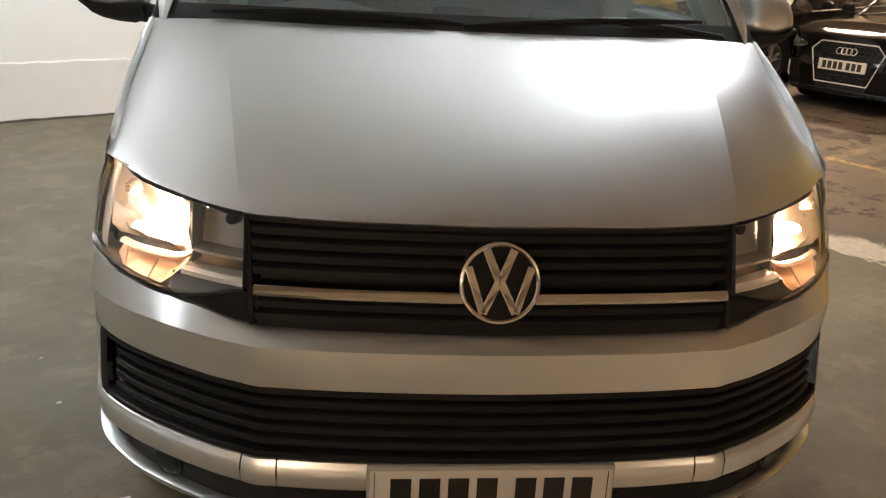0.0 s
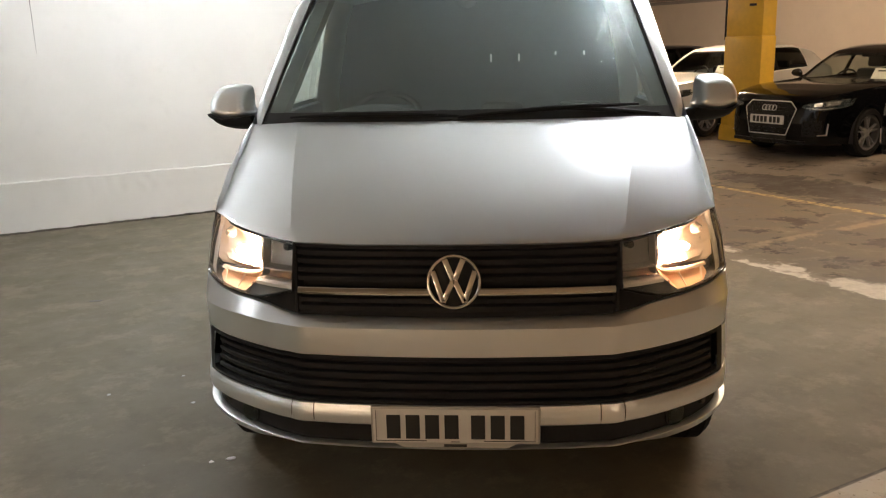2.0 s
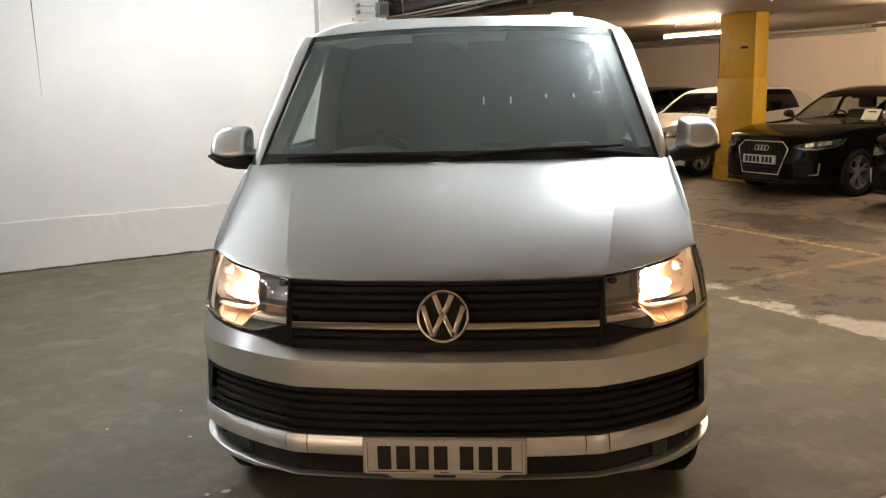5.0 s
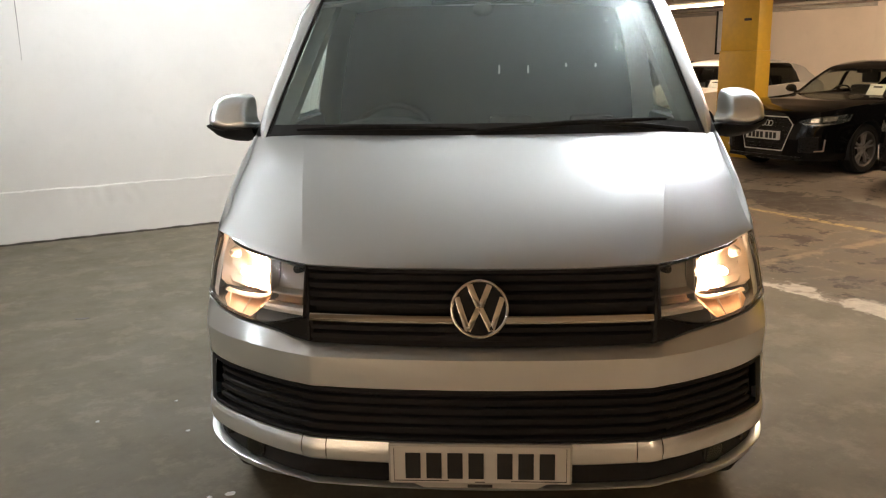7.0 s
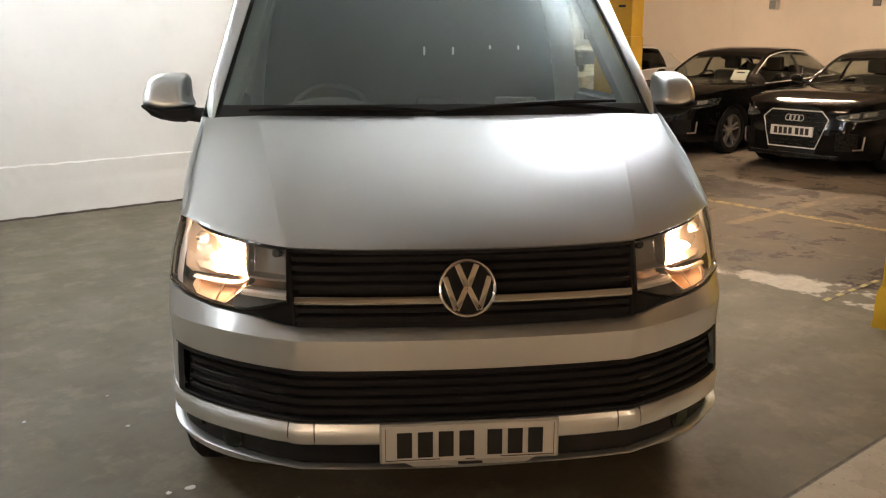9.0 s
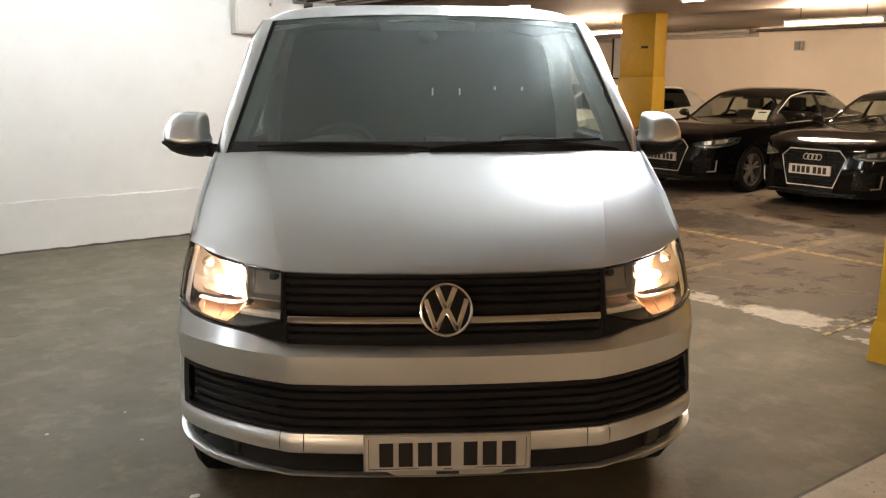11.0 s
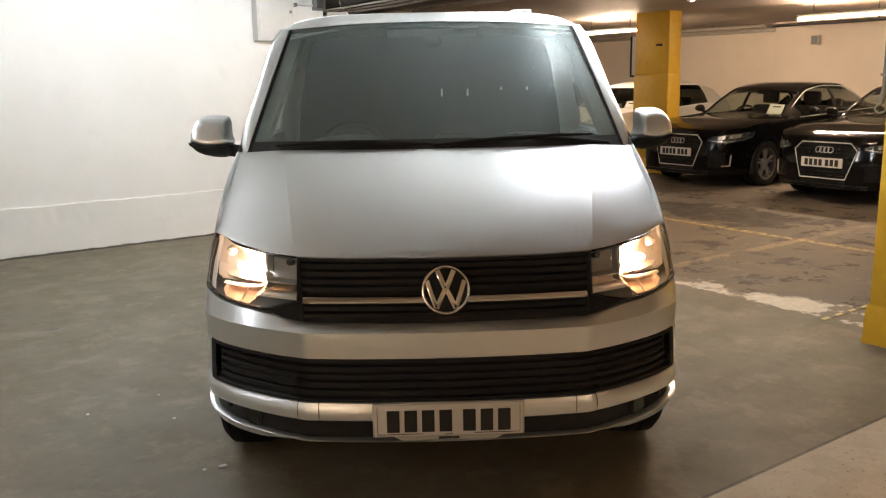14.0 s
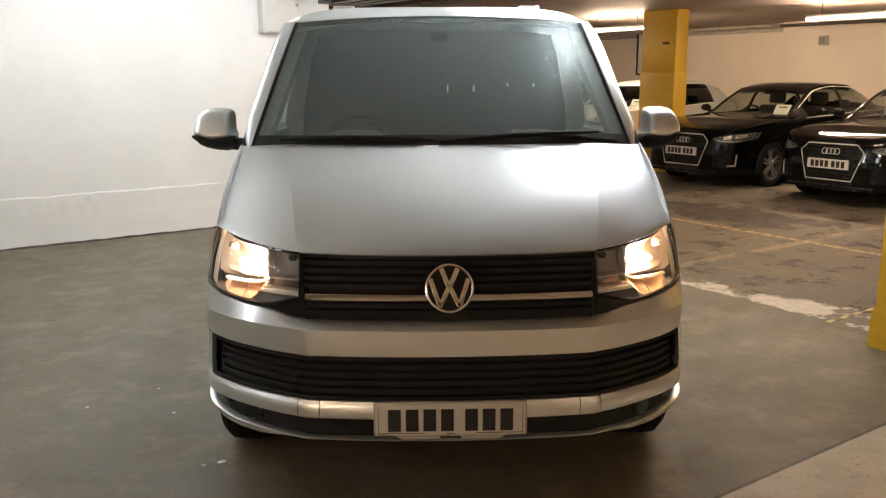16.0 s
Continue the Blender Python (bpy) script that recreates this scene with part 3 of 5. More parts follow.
def near_lamp(x):
    """How far the bumper's upper edge lies behind the skin: deep under the grille, flush under the lamps."""
    return lerp(-0.031, -0.006, sstep(x, 0.56, 0.76))


def bumper_edge(x):
    return lerp(bump_top(x) - 0.008, lamp_low(x) - 0.005, sstep(x, 0.56, 0.76))


# bumper bar with its folded upper edge
bumper = part("front_bumper", band([(0.618, -0.05), (0.617, -0.008), (0.619, -0.003), (0.66, 0.001), (0.70, 0.004), (0.712, 0.004), (up(bumper_edge, -0.004), lambda x: near_lamp(x) + 0.004), (bumper_edge, lambda x: near_lamp(x) - 0.004), (up(bumper_edge, -0.002), -0.07)], -S_END, S_END, 120), SILVER, van, "silver painted bumper bar", True, 13)
for g in (-1, 1):
    part("bumper_corner", band([(0.475, -0.03), (0.478, 0.0), (0.55, 0.001), (0.617, 0.0)], g * SX[0.895], g * S_END, 12), SILVER, van)
# lower grille: dark well, frame, slats
part("lower_grille_well", band([(0.466, -0.02), (0.468, -0.032), (0.55, -0.034), (0.62, -0.032), (0.622, -0.02)], -SX[0.895], SX[0.895], 80), PLASTIC, van)
part("lower_grille_frame", band([(0.606, -0.03), (0.604, -0.004), (0.608, 0.0), (0.6165, -0.001), (0.618, -0.02)], -SX[0.895], SX[0.895], 80), PLASTIC, van)
part("lower_grille_frame", band([(0.470, -0.02), (0.4715, -0.001), (0.480, 0.0), (0.483, -0.004), (0.482, -0.03)], -SX[0.895], SX[0.895], 80), PLASTIC, van)
for g in (-1, 1):
    a, b = g * s_at_x(0.872), g * s_at_x(0.897)
    part("grille_end", band([(0.470, -0.04), (0.472, 0.001), (0.545, 0.002), (0.617, 0.001), (0.618, -0.04)], a, b, 3), PLASTIC, van)
    # the blanked corner of the lower grille
    part("grille_blank", band([(0.480, -0.04), (0.482, -0.02), (0.51, -0.018), (0.512, -0.026), (0.545, -0.024), (0.547, -0.03), (0.575, -0.028), (0.578, -0.034)], g * s_at_x(0.55), g * s_at_x(0.872), 24), GLOSS_BLACK, van)
for z in (0.502, 0.529, 0.556, 0.583):
    part("lower_grille_slat", band([(z + 0.007, -0.034), (z + 0.0065, -0.014), (z + 0.004, -0.011), (z - 0.006, -0.012), (z - 0.007, -0.034)], -s_at_x(0.86), s_at_x(0.86), 70), PLASTIC, van)
# silver lower strip in pieces with fine joints
for a, b in ((-S_END, -s_at_x(0.531)), (-s_at_x(0.528), -s_at_x(0.456)), (-s_at_x(0.453), s_at_x(0.453)), (s_at_x(0.456), s_at_x(0.528)), (s_at_x(0.531), S_END)):
    part("bumper_strip", band([(0.472, -0.03), (0.4705, -0.006), (0.467, 0.0), (0.456, 0.004), (0.4525, 0.006), (0.43, 0.008), (0.408, 0.006), (0.4045, 0.003), (0.402, -0.03)], a, b, max(6, int(abs(b - a) * 50))), SILVER, van)
# dark lower intake and the thin silver lip
part("lower_intake", band([(0.406, -0.02), (0.400, -0.022), (0.37, -0.024), (0.340, -0.025), (0.325, -0.03)], -S_END, S_END, 90), PLASTIC, van)
part("bumper_lip", band([(lip_top, -0.024), (lip_top, 0.003), (up(lip_top, -0.003), 0.008), (up(lip_top, -0.006), 0.007), (lip_low, -0.010), (lip_low, -0.03)], -S_END, S_END, 90), SILVER, van)
under = []
for s in steps(-S_END, S_END, 60):
    x, y, z = skin(s, lip_low(plan(abs(s))[0]) + 0.002, -0.02)
    under.append([(x, y, z), (x * 0.98, y + 0.05, z - 0.012), (x * 0.9, max(y + 0.25, 0.42), 0.285)])
part("under_tray", sheet(under, 0.004), GRAIN, van)


def disc(c, n, r, depth=0.01, seg=24):
    """A shallow round plug at c that faces n."""
    bm = bmesh.new()
    lathe(bm, [(-depth, r), (0.0, r), (0.003, r * 0.9), (0.003, 0.0005)], seg, "z")
    m = Matrix.Translation(c) @ Vector(n).to_track_quat("Z", "Y").to_matrix().to_4x4()
    bmesh.ops.transform(bm, matrix=m, verts=bm.verts)
    return bm


for g in (-1, 1):
    s = s_at_x(0.725)
    x, y, nx, ny = plan(s)
    c = skin(g * s, 0.372, -0.018)
    fog = part("fog_lamp", disc(c, (g * nx, ny, 0), 0.042, 0.02), GLOSS_BLACK, van)
    part("reflector", disc((c[0] + g * nx * 0.004, c[1] + ny * 0.004, c[2]), (g * nx, ny, 0), 0.034, 0.004), GLOSS_BLACK, fog)
    part("lens", disc((c[0] + g * nx * 0.008, c[1] + ny * 0.008, c[2]), (g * nx, ny, 0), 0.037, 0.004), SIDE_GLASS, fog)
    s = s_at_x(0.83)
    x, y, nx, ny = plan(s)
    part("parking_sensor", disc(skin(g * s, 0.385, -0.012), (g * nx, ny, 0), 0.012, 0.01, 14), GLOSS_BLACK, van)

# upper grille
part("grille_well", band([(up(bump_top, -0.03), -0.05), (up(bump_top, 0.002), -0.040), (0.85, -0.044), (0.955, -0.040), (up(lamp_top, 0.002), -0.03)], -SX[0.53], SX[0.53], 50), PLASTIC, van)
for z in (0.768, 0.792, 0.856, 0.882, 0.908, 0.934):
    part("grille_slat", band([(z + 0.009, -0.042), (z + 0.008, -0.018), (z + 0.005, -0.014), (z - 0.008, -0.016), (z - 0.009, -0.042)], -SX[0.523], SX[0.523], 50), PLASTIC, van)
part("grille_frame", band([(up(lamp_top, -0.016), -0.04), (up(lamp_top, -0.014), -0.012), (up(lamp_top, -0.004), -0.010), (up(lamp_top, -0.002), -0.04)], -SX[0.53], SX[0.53], 50), PLASTIC, van)
part("grille_frame", band([(up(bump_top, -0.012), -0.05), (up(bump_top, -0.006), -0.028), (up(bump_top, 0.013), -0.018), (up(bump_top, 0.015), -0.05)], -SX[0.53], SX[0.53], 50), PLASTIC, van)
for g in (-1, 1):
    part("grille_strip", band([(0.833, -0.03), (0.832, 0.0), (0.828, 0.004), (0.818, 0.005), (0.812, 0.002), (0.811, -0.03)], g * s_at_x(0.075), g * s_at_x(0.502), 20), CHROME, van, "chrome grille strip")
    # dark post between grille and lamp, and the dark wedge below the lamp
    rows = []
    for z in steps(0.75, 0.966, 10):
        xi = lerp(0.512, 0.529, (z - 0.75) / 0.216)
        rows.append([skin(g * s_at_x(xi - 0.008), z, -0.05), skin(g * s_at_x(xi - 0.006), z, -0.010), skin(g * s_at_x(xi + 0.003), z, -0.008), skin(g * s_at_x(xi + 0.005), z, -0.05)])
    part("grille_post", sheet(rows), PLASTIC, van)
    part("lamp_wedge", band([(up(bump_top, -0.025), -0.05), (up(bump_top, -0.006), -0.030), (up(lamp_low, -0.004), -0.012), (up(lamp_low, 0.0), -0.04)], g * SX[0.5], g * s_at_y(0.47), 30), PLASTIC, van)

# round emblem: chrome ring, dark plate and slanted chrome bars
emblem = empty("emblem")
emblem.parent = van
emblem["label"] = "round chrome emblem"
ec = Vector((0, 0.050, 0.852))
tilt = Matrix.Translation(ec) @ Matrix.Rotation(radians(-14), 4, "X")
bm = bmesh.new()
lathe(bm, [(0.02, 0.0875), (-0.004, 0.0875), (-0.010, 0.084), (-0.011, 0.0795), (-0.008, 0.076), (0.004, 0.0745), (0.02, 0.0745)], 56, "y")
bmesh.ops.transform(bm, matrix=tilt, verts=bm.verts)
part("emblem_ring", bm, CHROME, emblem)
bm = bmesh.new()
lathe(bm, [(0.03, 0.078), (0.004, 0.078), (0.002, 0.06), (0.001, 0.0005)], 48, "y")
bmesh.ops.transform(bm, matrix=tilt, verts=bm.verts)
part("emblem_plate", bm, PLASTIC, emblem)


def chrome_bar(x0, z0, x1, z1, w):
    bm = bmesh.new()
    L = math.hypot(x1 - x0, z1 - z0)
    m = tilt @ Matrix.Translation(((x0 + x1) / 2, 0, (z0 + z1) / 2)) @ Matrix.Rotation(-math.atan2(z1 - z0, x1 - x0), 4, "Y")
    box(bm, -L / 2, -0.007, -w / 2, L / 2, 0.004, w / 2, m, 0.002)
    return bm


for g in (-1, 1):
    part("emblem_bar", chrome_bar(g * 0.029, 0.070, g * 0.002, 0.004, 0.018), CHROME, emblem)
    part("emblem_bar", chrome_bar(g * 0.066, 0.034, g * 0.034, -0.064, 0.017), CHROME, emblem)
    part("emblem_bar", chrome_bar(g * 0.034, -0.064, g * 0.002, 0.004, 0.017), CHROME, emblem)

PLATE_AT = (0, -0.036, 0.017)
# number plate: white plate in a pale surround, dark bars for its writing
plate = empty("number_plate")
plate.parent = van
plate.location = PLATE_AT
plate["label"] = "white number plate with dark bars in a pale surround"
part("holder", boxes((-0.266, -0.004, 0.331, 0.266, 0.012, 0.455), bevel=0.006), PLATE_HOLDER, plate)
bm = bmesh.new()
low = [(-0.19, 0.331), (-0.165, 0.319), (0.165, 0.319), (0.19, 0.331), (0.19, 0.345), (-0.19, 0.345)]
vs = [bm.verts.new((x, -0.004, z)) for x, z in low] + [bm.verts.new((x, 0.008, z)) for x, z in low]
bm.faces.new(vs[:6]), bm.faces.new(vs[6:][::-1])
for i in range(6):
    bm.faces.new((vs[i], vs[(i + 1) % 6], vs[6 + (i + 1) % 6], vs[6 + i]))
part("holder_lip", bm, PLATE_HOLDER, plate)
part("white_plate", boxes((-0.259, -0.008, 0.337, 0.259, -0.004, 0.449), bevel=0.0015), PLATE_WHITE, plate)
x = -0.219
for i in range(7):
    part("bar", boxes((x + 0.003, -0.0105, 0.351, x + 0.047, -0.008, 0.430)), INK, plate)
    x += 0.061 + (0.022 if i == 3 else 0.0)
for a in ((-0.250, 0.3425, -0.09, 0.3445), (0.09, 0.3425, 0.250, 0.3445), (-0.250, 0.3445, -0.2485, 0.444), (0.2485, 0.3445, 0.250, 0.444)):
    part("border", boxes((a[0], -0.0095, a[1], a[2], -0.008, a[3])), INK, plate)
part("maker_bar", boxes((-0.036, -0.0095, 0.3235, 0.036, -0.0035, 0.3305)), INK, plate)
part("maker_bar", boxes((-0.014, -0.0095, 0.3395, 0.014, -0.008, 0.3415)), INK, plate)


# headlamps
def headlamp(g):
    h = empty("headlamp")
    h.parent = van
    h["label"] = "lit halogen headlamp behind a clear lens"
    s0, s1 = s_at_x(0.526), s_at_y(0.455)
    n = 34
    rows = []
    for i, s in enumerate([s0] + steps(s0 + 0.001, s1 - 0.001, n) + [s1]):
        x = plan(s)[0]
        lo, hi = lamp_low(x), lamp_top(x)
        d = 0.0 if i in (0, n + 2) else -0.10
        e = d * (1 - 0.55 * sstep(x, 0.80, 0.93))
        rows.append([skin(g * s, lo, -0.003), skin(g * s, lo + 0.006, e), skin(g * s, (lo + hi) / 2, e * 1.05), skin(g * s, hi - 0.006, e), skin(g * s, hi, -0.003)])
    part("housing", sheet(rows), GREY_REFLECT, h)
    rows = []
    for s in steps(s0, s1, n):
        x = plan(s)[0]
        lo, hi = lamp_low(x), lamp_top(x)
        rows.append([skin(g * s, lerp(lo, hi, k), 0.004 * math.sin(math.pi * k)) for k in steps(0, 1, 8)])
    lens = part("lens", sheet(rows), LENS, h, "clear lens")
    lens.visible_shadow = False
    for zf, d in ((lamp_low, 1), (lamp_top, -1)):
        part("lamp_rim", band([(up(zf, -0.002 * d), -0.006), (up(zf, 0.0), 0.002), (up(zf, 0.005 * d), 0.002), (up(zf, 0.006 * d), -0.008)], g * s0, g * s1, n), GLOSS_BLACK, h)
    # main reflector: a faceted bowl with fluted inner edge, open below towards a folded tray
    rnd = random.Random(7)
    at = lambda x, z, o: skin(g * s_at_x(x), z, o)
    inner = curve_fn([0.845, 0.872, 0.91, 0.99], [0.668, 0.650, 0.658, 0.654])
    outer = curve_fn([0.840, 0.87, 0.93, 0.99], [0.868, 0.888, 0.897, 0.894])
    nu, nv = 12, 9
    rows = []
    for j, kv in enumerate(steps(0, 1, nv)):
        row = []
        for i, ku in enumerate(steps(0, 1, nu)):
            zc = lerp(0.846, 0.975, kv)
            x = lerp(inner(zc), outer(zc), ku)
            z = lerp(0.846, lamp_top(x) - 0.013, kv)
            r = max(abs(2 * ku - 1) ** 2.6, abs(2 * kv - 1) ** 2.6) if j else abs(2 * ku - 1) ** 2.6
            edge = i in (0, nu) or j == nv
            flute = 0.006 * (i % 2) * (1 - ku) * min(1, j / 3)
            row.append(at(x, z, (-0.010 if j else -0.026) - 0.072 * (1 - r) * (1 - 0.3 * ku) * (1 if j else 0.45) + (0 if edge else flute + rnd.uniform(-0.0035, 0.0035))))
        rows.append(row)
    part("main_reflector", sheet(rows), SATIN, h, "bright faceted reflector", False)
    ledge = curve_fn([0.64, 0.655, 0.70, 0.76, 0.845], [0.873, 0.860, 0.847, 0.843, 0.842])
    part("reflector_ledge", band([(up(ledge, 0.005), -0.020), (up(ledge, 0.004), -0.010), (up(ledge, -0.003), -0.006), (up(ledge, -0.006), -0.014)], g * s_at_x(0.645), g * s_at_x(0.842), 14), SATIN, h, "bright ledge across the reflector")
    bm = bmesh.new()
    ring = [(0.842, 0.836, -0.020), (0.770, 0.838, -0.030), (0.700, 0.841, -0.030), (0.645, 0.866, -0.012), (0.662, 0.838, -0.010), (0.694, 0.808, -0.010), (0.722, 0.786, -0.008), (0.775, 0.789, -0.008), (0.826, 0.795, -0.008), (0.846, 0.815, -0.010)]
    fold = [bm.verts.new(at(0.790, 0.818, -0.040)), bm.verts.new(at(0.712, 0.822, -0.046))]
    vs = [bm.verts.new(at(*p)) for p in ring]
    for k, c in ((0, 0), (1, 1), (2, 1), (3, 1), (4, 1), (5, 1), (6, 1), (7, 0), (8, 0), (9, 0)):
        bm.faces.new((vs[k], vs[(k + 1) % 10], fold[c]))
    bm.faces.new((vs[1], fold[0], fold[1]))
    bm.faces.new((vs[7], fold[1], fold[0]))
    part("reflector_tray", bm, TRAY, h, "folded lower reflector", False)
    for a, c in (((0.742, 0.832, -0.026), (0.752, 0.790, -0.005)), ((0.828, 0.832, -0.018), (0.816, 0.797, -0.005))):
        part("tray_rib", tube(bmesh.new(), [at(*a), at(*c)], [0.0035, 0.0022], 6), SATIN, h)
    # strip coloured pale as the wall's reflection in the lens; grey panel below the blade
    part("bezel", band([(0.80, -0.020), (0.83, -0.016), (0.90, -0.014), (up(lamp_top, -0.03), -0.014), (up(lamp_top, -0.006), -0.008)], g * s_at_x(0.900), g * s_at_y(0.405), 5), ALLOY, h)
    part("lower_panel", band([(up(lamp_low, 0.004), -0.008), (lambda x: lerp(lamp_low(x), 0.815, 0.5), -0.012), (0.815, -0.018), (0.816, -0.04)], g * s_at_x(0.532), g * s_at_x(0.700), 10), GREY_REFLECT, h, "smooth grey lower panel")
    bm = bmesh.new()
    bmesh.ops.create_icosphere(bm, subdivisions=2, radius=0.014, matrix=Matrix.Translation(at(0.785, 0.903, -0.048)) @ Matrix.Rotation(radians(g * 40), 4, "Z") @ Matrix.Diagonal((1, 1.8, 1, 1)))
    part("bulb", bm, BULB, h, "glowing halogen bulb")
    bm = bmesh.new()
    bmesh.ops.create_icosphere(bm, subdivisions=2, radius=0.007, matrix=Matrix.Translation(at(0.700, 0.952, -0.034)))
    part("side_bulb", bm, SMALL_BULB, h, "small glowing side bulb")
    bm = bmesh.new()
    for k in range(5):
        lathe(bm, [(0.0, 0.020 - 0.002 * k), (0.003, 0.021 - 0.002 * k), (0.005, 0.018 - 0.002 * k)], 16, "z", (0, 0, 0.005 * k))
    bmesh.ops.transform(bm, matrix=Matrix.Translation(at(0.834, 0.956, -0.026)) @ Vector((g * 0.6, -0.8, 0)).to_track_quat("Z", "Y").to_matrix().to_4x4(), verts=bm.verts)
    part("ribbed_dome", bm, CHAMBER, h)
    # inner chamber with the turn signal
    rows = []
    for x in steps(0.54, 0.655, 6):
        s = s_at_x(x)
        rows.append([skin(g * s, 0.872, -0.014), skin(g * s, 0.878, -0.050), skin(g * s, 0.91, -0.058), skin(g * s, lamp_top(x) - 0.02, -0.055), skin(g * s, lamp_top(x) - 0.014, -0.012)])
    part("signal_shelf", band([(0.872, -0.050), (0.873, -0.012), (0.868, -0.010), (0.866, -0.050)], g * s_at_x(0.534), g * s_at_x(0.645), 6), CHAMBER, h)
    part("signal_reflector", sheet(rows), CHAMBER, h, "grey inner chamber")
    rows = [[at(0.648 + 0.004 * k, z, -0.01 - 0.02 * k) for k in (0, 1, 2)] for z in steps(0.845, 0.962, 6)]
    part("divider", sheet(rows, 0.003), CHAMBER, h)
    nx, ny = plan(s_at_x(0.575))[2:]
    part("signal_bulb", disc(skin(g * s_at_x(0.572), 0.940, -0.030), (g * nx, ny, 0.05), 0.013, 0.02, 18), PLASTIC, h)
    part("chrome_blade", band([(0.837, -0.04), (0.835, -0.012), (0.828, -0.006), (0.818, -0.008), (0.814, -0.04)], g * s_at_x(0.532), g * s_at_x(0.672), 10), ALLOY, h, "bright blade")
    part("side_marker", band([(0.815, -0.02), (0.82, -0.006), (0.90, -0.004), (0.985, -0.006), (0.99, -0.02)], g * s_at_y(0.405), g * s_at_y(0.448), 5), AMBER, h, "amber side marker")


headlamp(-1)
headlamp(1)

# bonnet with its two long creases
GLASS_FOOT_Y = lambda x: 0.775 + 0.16 * (abs(x) / 0.85) ** 2.2


def bonnet_point(a, b):
    g, m, k = (1 if a >= 0 else -1), abs(a), 0.62
    xc = lerp(0.535, 0.668, b)
    x = m / k * xc if m <= k else lerp(xc, lerp(0.880, 0.866, b), (m - k) / (1 - k))
    xf = min(m / k * 0.535 if m <= k else lerp(0.535, 0.880, (m - k) / (1 - k)), 0.880)
    f = skin(s_at_x(xf), lamp_top(xf), 0.0)
    y = lerp(f[1], GLASS_FOOT_Y(x), b)
    edge = math.sin(math.pi * min(1.0, b ** 0.8)) if b > 0 else 0.0
    z = lerp(f[2] + 0.002, 1.298, b) + 0.030 * edge
    out = max(0.0, x - xc)
    q = out / (lerp(0.880, 0.866, b) - xc)
    z -= 0.13 * out * (1.32 - 0.32 * q) * sstep(b, -0.1, 0.4) * (1 - 0.6 * sstep(b, 0.7, 1.0))
    if x < xc:
        z -= 0.010 * sstep(x / xc, 0.72, 1.0) * (1 - sstep(x / xc, 0.93, 1.0)) * sstep(b, 0, 0.1) * (1 - sstep(b, 0.75, 1.0))
    return (g * lerp(f[0], x, sstep(b, 0, 0.02)) if m > k else g * x, y, z)


acols = sorted({round(a, 5) for a in steps(-1, 1, 50) + [-0.62, 0.62, -0.6, 0.6, -0.64, 0.64]})
brow = [0, 0.012, 0.03, 0.06, 0.1, 0.15, 0.2, 0.26, 0.32, 0.4, 0.48, 0.56, 0.64, 0.72, 0.8, 0.87, 0.93, 0.97, 1.0]
rows = [[(x, y + 0.012, z - 0.008) for x, y, z in (bonnet_point(a, 0) for a in acols)]] + [[bonnet_point(a, b) for a in acols] for b in brow]
part("bonnet", sheet(rows, 0.0), SILVER, van, "silver bonnet with two creases", True, 8)

# sides: one skin with openings for the door windows and wheels
WHEELS = ((0.81, 0.349), (3.81, 0.362))
front_y = curve_fn([0.26, 0.80, 0.98, 1.02, 1.10, 1.20, 1.305, 1.45, 1.57, 1.76, 1.86, 1.915], [0.56, 0.52, 0.43, 0.42, 0.55, 0.75, 0.985, 1.15, 1.285, 1.475, 1.575, 1.68])
END_Y = 4.88


def side_point(g, k, z):
    y = lerp(front_y(z), END_Y, k)
    xp = np.interp(y, PLAN[:, 1], PLAN[:, 0]) if y < 0.75 else 0.955
    tail = 0.06 * sstep(y, 4.5, END_Y) ** 2
    return [g * (half_width(z) - (0.955 - xp) - tail), y, z]


for g in (-1, 1):
    rows = []
    for b in brow:
        p = Vector(bonnet_point(g, b))
        zs = min((abs(front_y(z) - p.y), z) for z in steps(0.985, 1.31, 130))[1]
        zs = min(zs, p.z - 0.004)
        o = Vector(side_point(g, 0.0, zs))
        m = (p + o) / 2 + Vector((g * 0.004, 0, 0.008))
        row = [p + Vector((-g * 0.004, 0, -0.02)), p + Vector((g * 0.002, 0, -0.001)), lerp(p, m, 0.5) + Vector((g * 0.003, 0, 0.003)), m, lerp(m, o, 0.5) + Vector((g * 0.004, 0, 0.001)), o, Vector(side_point(g, 0.004, zs - 0.03))]
        edge = []
        for k in (0, 0, 0.25, 0.5, 0.75, 1, 1):
            s = lerp(s_at_x(0.880), s_at_y(0.435), k)
            edge.append(Vector(skin(g * s, lamp_top(plan(s)[0]) + 0.002, 0.0)))
        edge[0] += Vector((-g * 0.004, 0.01, -0.02))
        edge[6] += Vector((-g * 0.004, 0.03, -0.02))
        rows.append([tuple(lerp(e, q, sstep(b, -0.05, 0.5))) for e, q in zip(edge, row)])
    part("wing_edge", sheet(rows), SILVER, van)

